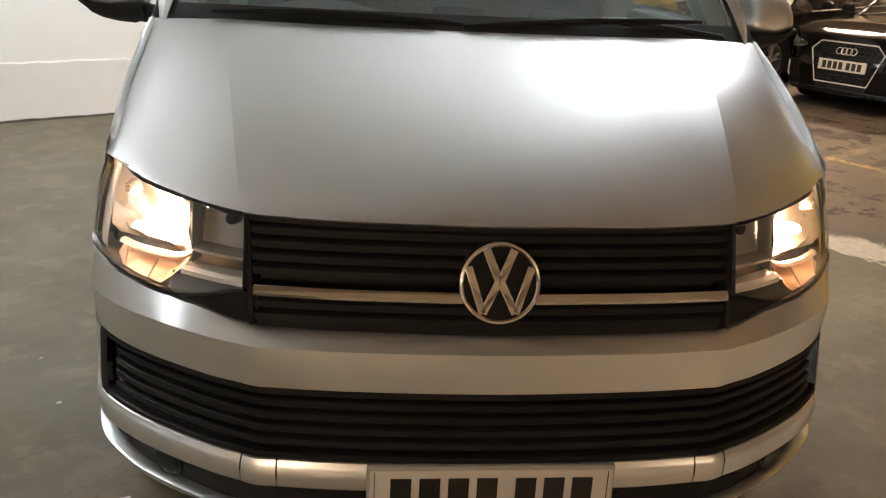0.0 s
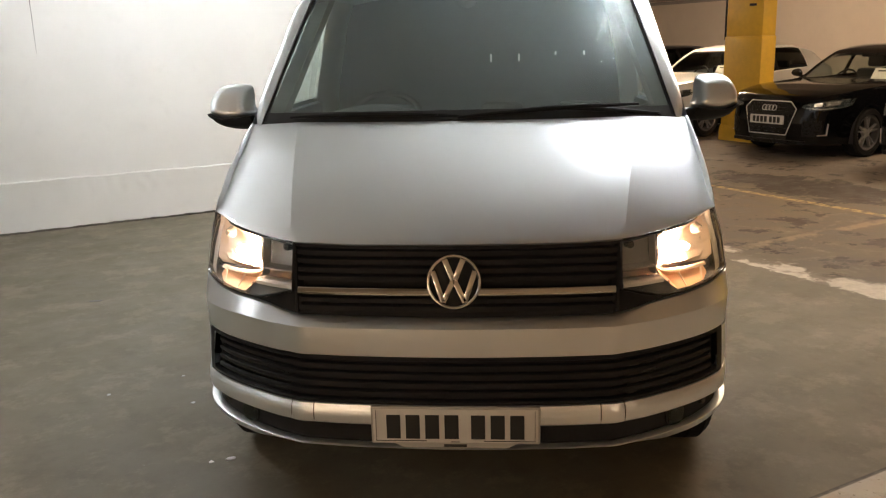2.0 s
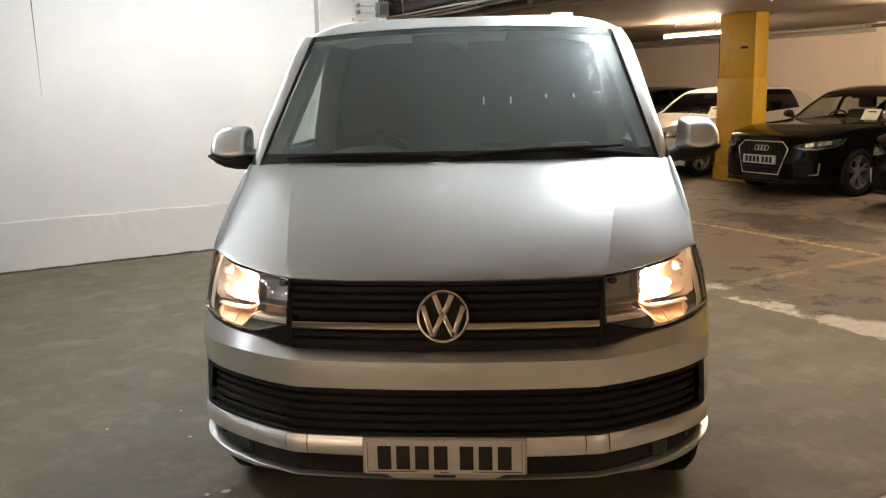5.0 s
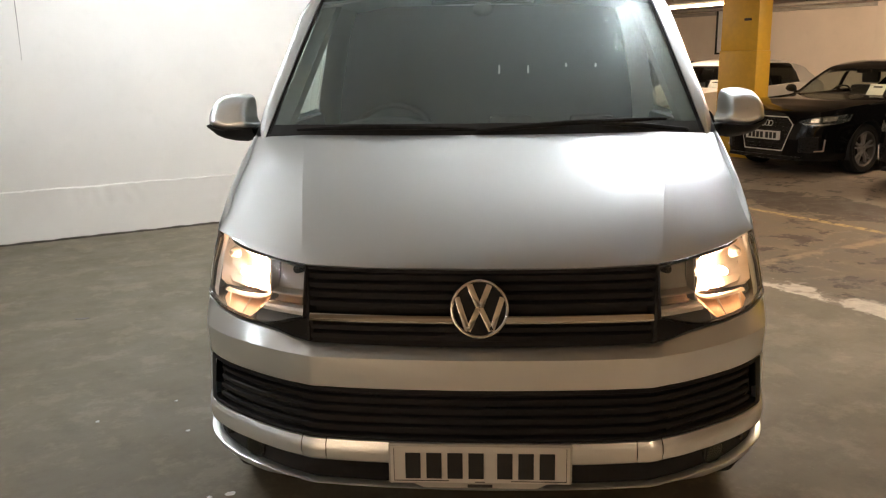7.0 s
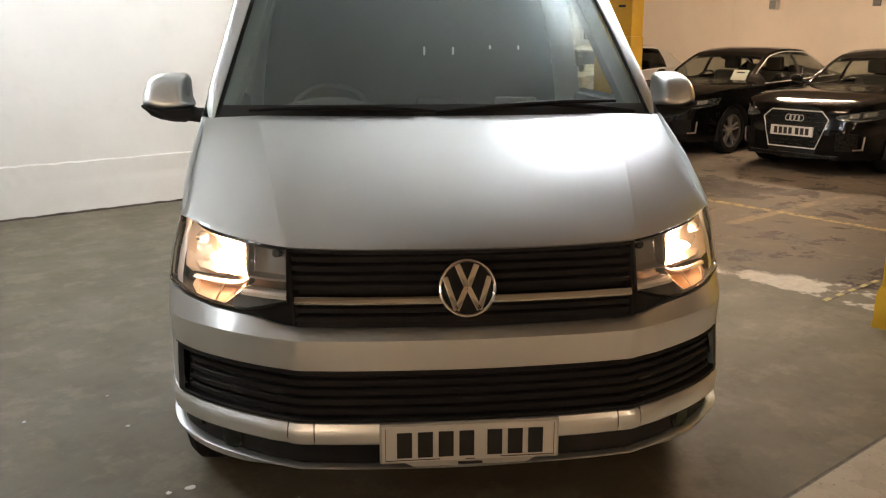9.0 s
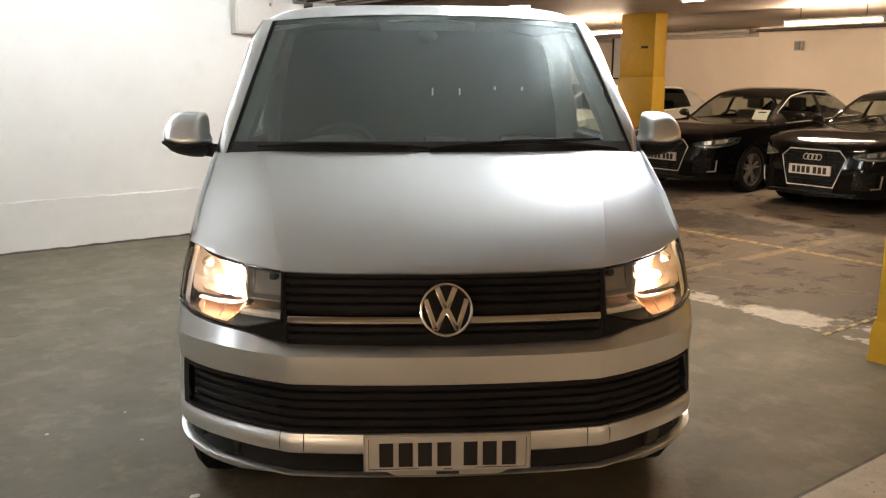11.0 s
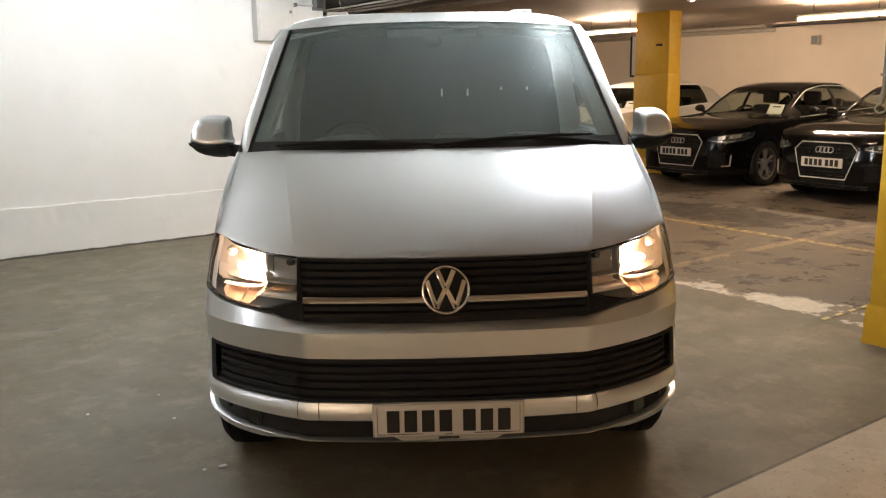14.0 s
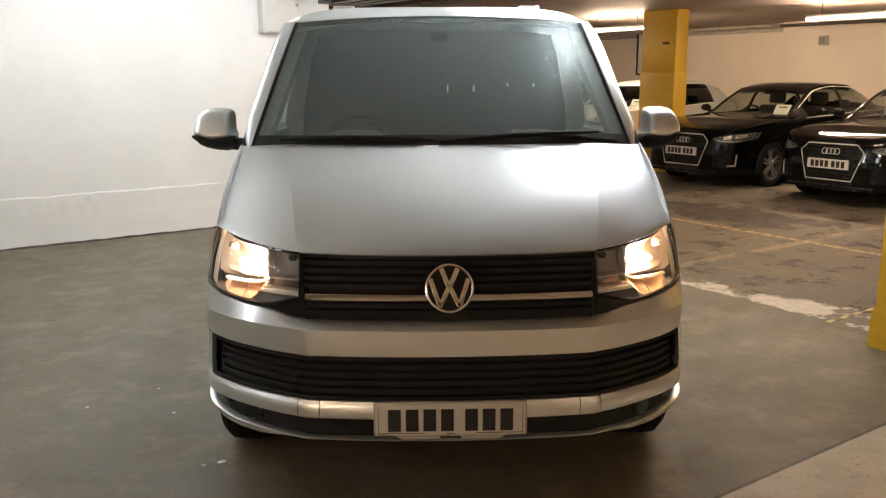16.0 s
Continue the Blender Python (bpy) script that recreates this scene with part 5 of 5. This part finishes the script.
        return link_mesh(nm, verts, faces, mat, car, lab)

    piece("body", ("body",), paint)
    tint = DARK_GLASS if hatch else SHADE_GLASS
    piece("windscreen", ("front",), CAR_GLASS, lab="windscreen")
    piece("rear_window", ("rear",), tint)
    for g in (1, -1):
        piece("side_window", ("side",), tint, (g,))
        piece("door_post", ("post",), CAR_BLACK, (g,))
        # bright trim round the side windows
        if not hatch:
            a = [Vector(pt(i, k0 + 3, g)) + Vector((g * 0.003, 0, 0.0)) for i in range(len(ysx)) if 1.66 < ysx[i] < 3.70]
            part("window_trim", tube(bmesh.new(), a[::2] + [a[-1]], 0.006, 6), ALLOY, car, "bright trim")
            a = [Vector(pt(i, k0, g)) + Vector((g * 0.004, 0, 0.008)) for i in range(len(ysx)) if 1.60 < ysx[i] < 3.70]
            part("window_trim", tube(bmesh.new(), a[::3] + [a[-1]], 0.006, 6), ALLOY, car)
        # windscreen post, thick inside
        a = [Vector(pt(i, k0 + 4, g)) + Vector((-g * 0.004, 0, -0.014)) for i in range(len(ysx)) if 1.44 < ysx[i] < 2.2]
        part("windscreen_post", tube(bmesh.new(), a[::2] + [a[-1]], 0.018, 8), paint, car)
        # mirror
        rows = []
        for x, zl, zh in ((0.905, 0.985, 1.035), (0.925, 0.965, 1.068), (0.975, 0.962, 1.080), (1.035, 0.972, 1.072), (1.070, 0.990, 1.045), (1.078, 1.005, 1.025)):
            c, r = (zl + zh) / 2, (zh - zl) / 2
            rows.append([(g * x, 1.765 - 0.055 * math.sin(t) * r / 0.06 if t < math.pi else 1.765 - 0.02 * math.sin(t), c + r * math.cos(t)) for t in steps(0, math.tau, 16)])
        bm = sheet(rows)
        tube(bm, [(g * 0.85, 1.775, 0.955), (g * 0.95, 1.765, 0.985)], 0.022, 8)
        part("door_mirror", bm, CAR_BLACK, car)
        for wy in wheels:
            wheel_at(car, g * 0.762, wy, 0.32, 0.215, 0.222, 5, g, mat=CAR_RIM)
            rr = [[(g * x, wy + 0.36 * math.cos(t), max(0.19, 0.32 + 0.36 * math.sin(t))) for t in steps(-0.35, math.pi + 0.35, 20)] for x in (0.5, 0.885)]
            part("wheel_arch", sheet(rr), GRAIN, car)

        def front(x, z, off=0.0):
            y = float(np.interp(abs(x) / side(z), [hb(v) for v in steps(0, 0.9, 40)], steps(0, 0.9, 40)))
            return (g * x, y + nose(y, z) - off, z)

        # headlamp: dark case, bright inner parts, clear lens
        head = empty("headlamp")
        head.parent = car
        lo = curve_fn([0.47, 0.56, 0.69, 0.80, 0.845], [0.665, 0.640, 0.632, 0.655, 0.69])
        hi = curve_fn([0.47, 0.58, 0.71, 0.82, 0.845], [0.690, 0.722, 0.750, 0.772, 0.775])
        xs = steps(0.47, 0.845, 14)
        part("case", sheet([[front(x, lerp(lo(x), hi(x), k), 0.004) for k in steps(0, 1, 4)] for x in xs]), CAR_BLACK, head)
        part("light_strip", sheet([[front(x, lo(x) + 0.012 + 0.012 * k, 0.010) for k in (0, 1)] for x in xs[2:12]], 0.004), LAMP_GREY, head)
        part("reflector", sheet([[front(x, lerp(lo(x), hi(x), k), 0.009) for k in (0.42, 0.62, 0.88)] for x in xs[5:9]], 0.004), LAMP_GREY, head)
        part("reflector", sheet([[front(x, lerp(lo(x), hi(x), k), 0.009) for k in (0.42, 0.62, 0.88)] for x in xs[9:13]], 0.004), LAMP_GREY, head)
        part("lens", sheet([[front(x, lerp(lo(x), hi(x), k), 0.018) for k in steps(0, 1, 3)] for x in xs]), LENS, head)
        # corner vent with a bright blade
        part("corner_vent", sheet([[front(x, z, 0.004) for z in (0.30, 0.36, 0.47, 0.50)] for x in steps(0.50, 0.70, 8)], 0.006), CAR_BLACK, car)
        bm = bmesh.new()
        tube(bm, [front(0.745, 0.47, 0.016), front(0.735, 0.33, 0.016)], 0.010, 8)
        tube(bm, [front(0.738, 0.325, 0.016), front(0.67, 0.32, 0.016)], 0.009, 8)
        part("vent_blade", bm, SATIN, car, "silver vent blade")
    # six-sided grille with bright surround, bars, rings and plate
    def face(x, z, off=0.0):
        return (x, nose(0, z) + float(np.interp(abs(x), [0, 0.30, 0.36, 0.42, 0.57], [0, 0.0, 0.005, 0.012, 0.05])) - off, z)
    hexa = [(-0.31, 0.735), (0.31, 0.735), (0.40, 0.645), (0.29, 0.31), (-0.29, 0.31), (-0.40, 0.645)]
    if not hatch:
        bm = bmesh.new()
        loop = [face(x, z, 0.012) for x, z in hexa]
        tube(bm, loop + loop[:2], 0.0075, 8)
        part("grille_frame", bm, ALLOY, car, "bright six-sided grille surround")
    wid = lambda z: np.interp(z, [0.31, 0.645, 0.735], [0.29, 0.40, 0.31])
    part("grille", sheet([[face(k * wid(z), z, 0.004) for k in steps(-1, 1, 8)] for z in (0.315, 0.45, 0.6, 0.645, 0.73)], 0.004), CAR_BLACK, car)
    for z in steps(0.34, 0.71, 8):
        part("grille_bar", sheet([[face(k * wid(z) * 0.96, z + dz, 0.012) for dz in (-0.006, 0.006)] for k in steps(-1, 1, 6)], 0.008), CAR_BLACK, car)
    for k in range(4):
        bm = bmesh.new()
        c = Vector(face(-0.078 + 0.052 * k, 0.650, 0.026))
        tube(bm, [c + Vector((0.034 * math.cos(t), 0.010 * math.sin(t), 0.034 * math.sin(t))) for t in steps(0, math.tau, 24)], 0.004, 6, False)
        part("badge_ring", bm, ALLOY, car)
    pz = 0.50
    py = face(0, pz)[1]
    plt = part("number_plate", boxes((-0.26, py - 0.045, pz - 0.056, 0.26, py - 0.02, pz + 0.056)), PLATE_WHITE, car, "white number plate with dark bars")
    x = -0.219
    for i in range(7):
        part("bar", boxes((x + 0.004, py - 0.049, pz - 0.038, x + 0.046, py - 0.045, pz + 0.038)), INK, plt)
        x += 0.061 + (0.022 if i == 3 else 0)
    part("lower_lip", boxes((-0.55, -0.012, 0.20, 0.55, 0.06, 0.245), bevel=0.01), CAR_BLACK, car)
    # cabin
    cabn = empty("cabin")
    cabn.parent = car
    part("dashboard", boxes((-0.70, 1.52, 0.55, 0.70, 1.92, 0.955), bevel=0.04), CAR_CABIN, cabn)
    bm = bmesh.new()
    tube(bm, [(-0.36 + 0.18 * math.cos(t), 2.02 + 0.08 * math.sin(t), 0.90 + 0.16 * math.sin(t)) for t in steps(0, math.tau, 24)], 0.014, 6, False)
    part("steering_wheel", bm, GRAIN, cabn)
    for sx in (-0.36, 0.36):
        part("seat", boxes((sx - 0.25, 2.2, 0.35, sx + 0.25, 2.75, 0.55), (sx - 0.25, 2.62, 0.5, sx + 0.25, 2.80, 1.06), bevel=0.05), CAR_CABIN, cabn)
        part("headrest", boxes((sx - 0.13, 2.70, 1.08, sx + 0.13, 2.80, 1.27), bevel=0.04), CAR_CABIN, cabn)
        part("headrest", boxes((sx - 0.12, 3.36, 1.0, sx + 0.12, 3.44, 1.14), bevel=0.03), CAR_CABIN, cabn)
    part("rear_bench", boxes((-0.66, 3.05, 0.35, 0.66, 3.4, 0.55), (-0.66, 3.30, 0.5, 0.66, 3.48, 1.02), bevel=0.05), CAR_CABIN, cabn)
    part("headliner", sheet([[(k * (hr(y) - 0.02), y, zt(y) - 0.035 - 0.03 * abs(k) ** 3) for k in steps(-1, 1, 8)] for y in (2.0, 2.3, 2.7, 3.1, rear0 - 0.05)], 0.006), CAR_CABIN, cabn)
    for sx in (-1, 1):
        part("door_card", boxes((sx * 0.80, 1.5, 0.4, sx * 0.845, 3.6, 0.93), bevel=0.015), CAR_CABIN, cabn)
    part("inner_mirror", boxes((-0.11, 2.0, 1.24, 0.11, 2.025, 1.30), bevel=0.008), GRAIN, cabn)
    part("cabin_floor", boxes((-0.78, 1.1, 0.20, 0.78, 3.9, 0.26)), CLOTH, cabn)
    if card:
        bm = bmesh.new()
        box(bm, -0.12, -0.002, -0.085, 0.12, 0.002, 0.085, Matrix.Translation((0.42, 1.69, 1.03)) @ Matrix.Rotation(radians(-35), 4, "X"))
        c = part("price_card", bm, PAPER, cabn, "white card behind the windscreen")
        bm = bmesh.new()
        box(bm, -0.06, -0.006, 0.03, 0.07, -0.003, 0.05, Matrix.Translation((0.42, 1.69, 1.03)) @ Matrix.Rotation(radians(-35), 4, "X"))
        part("bar", bm, INK, c)
    return tagged(car, label, "car", "parked cars")


def stand(car, x, y, heading):
    """Stands a car with the middle of its front at (x, y), nose towards heading in degrees."""
    car.matrix_basis = pose(x, y, 0, 0, 0, heading + 90)
    return car


black_car = stand(parked_car("saloon_car", BLACK_PAINT, "black saloon car with a white card behind its windscreen", card=True), 3.595, 9.10, -146)
second = stand(parked_car("saloon_car", BLACK_PAINT, "black saloon car parked facing the aisle beside another"), 4.80, 7.23, -147)
white_car = stand(parked_car("hatchback_car", WHITE_PAINT, "white hatchback car parked behind the yellow pillar", hatch=True, card=True), 2.21, 11.84, -147)
white_car.scale[1] = 0.91
dark_car = stand(parked_car("hatchback_car", DARK_PAINT, "dark grey hatchback car parked beside a white one", hatch=True), 0.86, 13.9, -147)


# ---- fittings of the garage ----
def thing(name, label, category, group=""):
    return tagged(empty(name, BUILD), label, category, group)


# electrical cabinet high on the white wall
cab_box = thing("wall_cabinet", "cream metal electrical cabinet with closed door on the white wall", "cabinet")
part("body", boxes((1.97, 6.15, 1.985, 2.38, 6.278, 2.50), bevel=0.006), CREAM_METAL, cab_box)
door = part("door", boxes((1.985, 6.136, 2.0, 2.365, 6.15, 2.49), bevel=0.004), CREAM_METAL, cab_box)
part("lock", boxes((2.33, 6.128, 2.26, 2.352, 6.136, 2.29)), GREY_METAL, door)
for z in (2.36, 2.43):
    run = thing("conduit", "cream conduit running along the white wall", "conduit", "wall conduits")
    part("pipe", tube(bmesh.new(), [(2.38, 6.258, z), (2.78, 6.258, z)], 0.012, 10), CREAM_METAL, run)
    for u in (2.46, 2.70):
        part("clip", boxes((u - 0.012, 6.240, z - 0.018, u + 0.012, 6.279, z + 0.018)), GREY_METAL, run)
junction = thing("junction_box", "grey metal junction box with cables at the end of the wall", "junction box")
part("body", boxes((2.66, 6.18, 2.31, 2.775, 6.279, 2.46), bevel=0.006), GREY_METAL, junction)
part("cover", boxes((2.675, 6.17, 2.325, 2.76, 6.18, 2.445), bevel=0.003), PIPE, junction)
for k in range(3):
    part("cable", tube(bmesh.new(), [(2.68 + 0.03 * k, 6.23, 2.46), (2.69 + 0.03 * k, 6.2, 2.49), (2.76 + 0.05 * k, 6.3, 2.50), (3.0 + 0.1 * k, 6.7, 2.50)], 0.008, 8), PLASTIC, junction)

# pipes and a tray under the ceiling beyond the wall's end
for u, z, r, mat, lab in ((3.0, 2.42, 0.05, PIPE, "dark"), (3.2, 2.36, 0.03, PIPE, "dark"), (3.45, 2.44, 0.06, PIPE_PALE, "pale"), (3.8, 2.38, 0.025, PIPE, "dark"), (4.1, 2.45, 0.045, PIPE, "dark"), (4.7, 2.44, 0.03, PIPE_PALE, "pale")):
    p = thing("ceiling_pipe", f"{lab} service pipe hung below the ceiling", "pipe", "ceiling pipes")
    part("pipe", tube(bmesh.new(), [(u, 0.22, z), (u + 0.05, 6.6, z), (u + 0.25, 11.0, z), (u + 0.3, 20.9, z)], r, 12), mat, p)
    for v in (2.5, 5.0, 7.5, 10.0, 13.0, 16.0):
        uu = lerp(u + 0.05, u + 0.25, (v - 6.6) / 4.4) if v < 11 else u + 0.26
        part("bracket", tube(bmesh.new(), [(uu, v, z), (uu, v, CEIL)], 0.008, 6), GREY_METAL, p)
        part("band", tube(bmesh.new(), [(uu, v - 0.015, z), (uu, v + 0.015, z)], r + 0.006, 12), GREY_METAL, p)
bundle = thing("cable_bundle", "loose dark cables slung under the ceiling", "cables")
for k in range(7):
    part("cable", tube(bmesh.new(), [(2.88 + 0.05 * k + 0.05 * noise.noise(Vector((v * 0.7, k * 2.3, 0))), v, 2.33 + 0.02 * (k % 3) + 0.05 * noise.noise(Vector((v * 0.6, k * 1.7, 5)))) for v in steps(0.22, 20.8, 40)], 0.009 + 0.003 * (k % 3), 6), PLASTIC if k % 3 else PIPE_PALE, bundle)
for v in (2.0, 6.0, 10.0, 14.0):
    part("sling", tube(bmesh.new(), [(2.84, v, CEIL), (2.86, v, 2.32), (3.05, v, 2.28), (3.24, v, 2.32), (3.26, v, CEIL)], 0.006, 6), GREY_METAL, bundle)
tray = thing("cable_tray", "dark cable tray hung across the ceiling", "cable tray")
for v in (7.0, 7.3):
    part("rail", boxes((2.80, v - 0.008, 2.26, 5.4, v + 0.008, 2.32)), PIPE, tray)
for k in range(11):
    part("rung", boxes((2.9 + 0.24 * k, 7.008, 2.265, 2.93 + 0.24 * k, 7.292, 2.275)), PIPE, tray)
for k in range(4):
    part("cable", tube(bmesh.new(), [(2.82 + i * 0.32, 7.06 + 0.055 * k + 0.01 * math.sin(i * 2 + k), 2.29) for i in range(9)], 0.014, 8), PLASTIC, tray)
for u in (3.2, 4.8):
    part("hanger", tube(bmesh.new(), [(u, 7.15, 2.26), (u, 7.15, CEIL)], 0.008, 6), GREY_METAL, tray)

# trunking and fittings on the far walls
trunk = thing("wall_trunking", "pale trunking along the top of the far wall", "trunking")
part("channel", boxes((13.90, 12.18, 2.36, 13.998, 18.0, 2.43), (13.90, 8.12, 2.36, 13.998, 11.18, 2.43), bevel=0.008), PIPE_PALE, trunk)
for u, z, r, v0, v1, mat, lab in ((13.5, 2.46, 0.04, 8.2, 20.9, PIPE_PALE, "pale"), (13.3, 2.44, 0.03, -12.9, 7.9, PIPE, "dark")):
    p = thing("ceiling_pipe", f"{lab} service pipe along the top of the cream wall", "pipe", "ceiling pipes")
    part("pipe", tube(bmesh.new(), [(u, v0, z), (u, v1, z)], r, 12), mat, p)
    for k in range(5):
        v = lerp(v0, v1, (k + 0.5) / 5)
        part("bracket", tube(bmesh.new(), [(u, v, z), (u, v, CEIL)], 0.012, 6), PIPE, p)
speaker = thing("wall_speaker", "small grey speaker box on the cream wall", "speaker")
part("case", boxes((13.58, 7.11, 2.06, 13.695, 7.26, 2.24), bevel=0.012), CREAM_METAL, speaker)
part("grille", boxes((13.57, 7.125, 2.075, 13.58, 7.245, 2.225)), GREY_METAL, speaker)
switch = thing("wall_switch", "grey switch box with a conduit on the cream wall", "switch box")
part("box", boxes((13.63, 5.24, 2.08, 13.695, 5.36, 2.21), bevel=0.008), GREY_METAL, switch)
part("conduit", tube(bmesh.new(), [(13.67, 5.28, 2.21), (13.67, 5.28, CEIL)], 0.012, 8), PIPE_PALE, switch)

# grey standpipe clipped to the near pillar
stand_pipe = thing("standpipe", "grey vertical conduit with a hook beside the yellow pillar", "conduit")
part("pipe", tube(bmesh.new(), [(3.185, 0.245, 1.47), (3.185, 0.245, CEIL)], 0.011, 12), GREY_METAL, stand_pipe)
part("clamp", boxes((3.170, 0.215, 1.548, 3.200, 0.262, 1.562)), GREY_METAL, stand_pipe)
part("nozzle", tube(bmesh.new(), [(3.185, 0.245, 1.47), (3.182, 0.248, 1.43), (3.178, 0.25, 1.39)], [0.013, 0.015, 0.008], 12), GREY_METAL, stand_pipe)
bm = bmesh.new()
tube(bm, [(3.175 + 0.02 * math.cos(t), 0.25 - 0.02 * math.cos(t), 1.366 + 0.024 * math.sin(t)) for t in steps(0, math.tau, 24)], 0.005, 8, False)
part("hook_ring", bm, GREY_METAL, stand_pipe)

# hazard tape on the floor by the pillar
tape = thing("hazard_tape", "worn yellow and black hazard tape stuck on the concrete", "floor tape")
for k in range(9):
    u0 = 3.40 + 0.078 * k
    bm = bmesh.new()
    vs = [bm.verts.new(p) for p in ((u0, 0.620, 0.004), (u0 + 0.078, 0.620, 0.004), (u0 + 0.092, 0.652, 0.004), (u0 + 0.014, 0.652, 0.004))]
    bm.faces.new(vs)
    r = bmesh.ops.extrude_face_region(bm, geom=bm.faces[:])
    bmesh.ops.translate(bm, vec=(0, 0, -0.0035), verts=[v for v in r["geom"] if isinstance(v, bmesh.types.BMVert)])
    part("stripe", bm, TAPE_YELLOW if k % 2 == 0 else TAPE_BLACK, tape, "", False)

# dark sign frame on the far wall, partly behind the far pillar
sign = thing("wall_sign", "white sign board in a thin black frame on the far wall", "sign")
part("board", boxes((13.97, 11.23, 1.54, 13.99, 12.13, 2.45)), PAPER, sign)
for a, b in ((11.19, 11.23), (12.13, 12.17)):
    part("frame", boxes((13.95, a, 1.50, 13.995, b, 2.49)), INK, sign)
for z in (1.50, 2.45):
    part("frame", boxes((13.95, 11.23, z, 13.995, 12.13, z + 0.04)), INK, sign)


# marks on the floor
def floor_spot(name, x, y, r, mat, label, category, seed, stretch=1.0, turn=0.0):
    """A thin uneven patch lying on the floor."""
    bm = bmesh.new()
    top = []
    for k in range(18):
        t = k * math.tau / 18
        q = r * (1 + 0.45 * noise.noise(Vector((math.cos(t) * 1.6, math.sin(t) * 1.6, seed))))
        top.append(bm.verts.new((q * stretch * math.cos(t), q * math.sin(t), 0.003)))
    bm.faces.new(top)
    e = bmesh.ops.extrude_face_region(bm, geom=bm.faces[:])
    bmesh.ops.translate(bm, vec=(0, 0, -0.0025), verts=[v for v in e["geom"] if isinstance(v, bmesh.types.BMVert)])
    ob = part(name, bm, mat, None, "", False)
    ob.matrix_basis = pose(x, y, 0, 0, 0, turn)
    return tagged(ob, label, category, "floor marks")


floor_spot("paint_spot", -0.93, 0.51, 0.013, PAPER, "small white paint splash on the grey floor", "paint spot", 1.0, 1.5, 20)
floor_spot("paint_spot", -1.00, 0.48, 0.009, PAPER, "small white paint splash on the grey floor", "paint spot", 2.0)
floor_spot("dry_leaf", -2.52, 2.62, 0.017, PIPE, "dark dry leaf lying on the grey floor", "leaf", 3.0, 2.6, 15)
for k, (x, y) in enumerate(((-1.10, 1.20), (-1.28, 1.04), (-1.45, 1.36), (-1.72, 1.12))):
    floor_spot("paint_spot", x, y, 0.005 + 0.002 * (k % 2), PLATE_HOLDER, "tiny pale paint speck on the grey floor", "paint spot", 5.0 + k, 1.5, 30 * k)
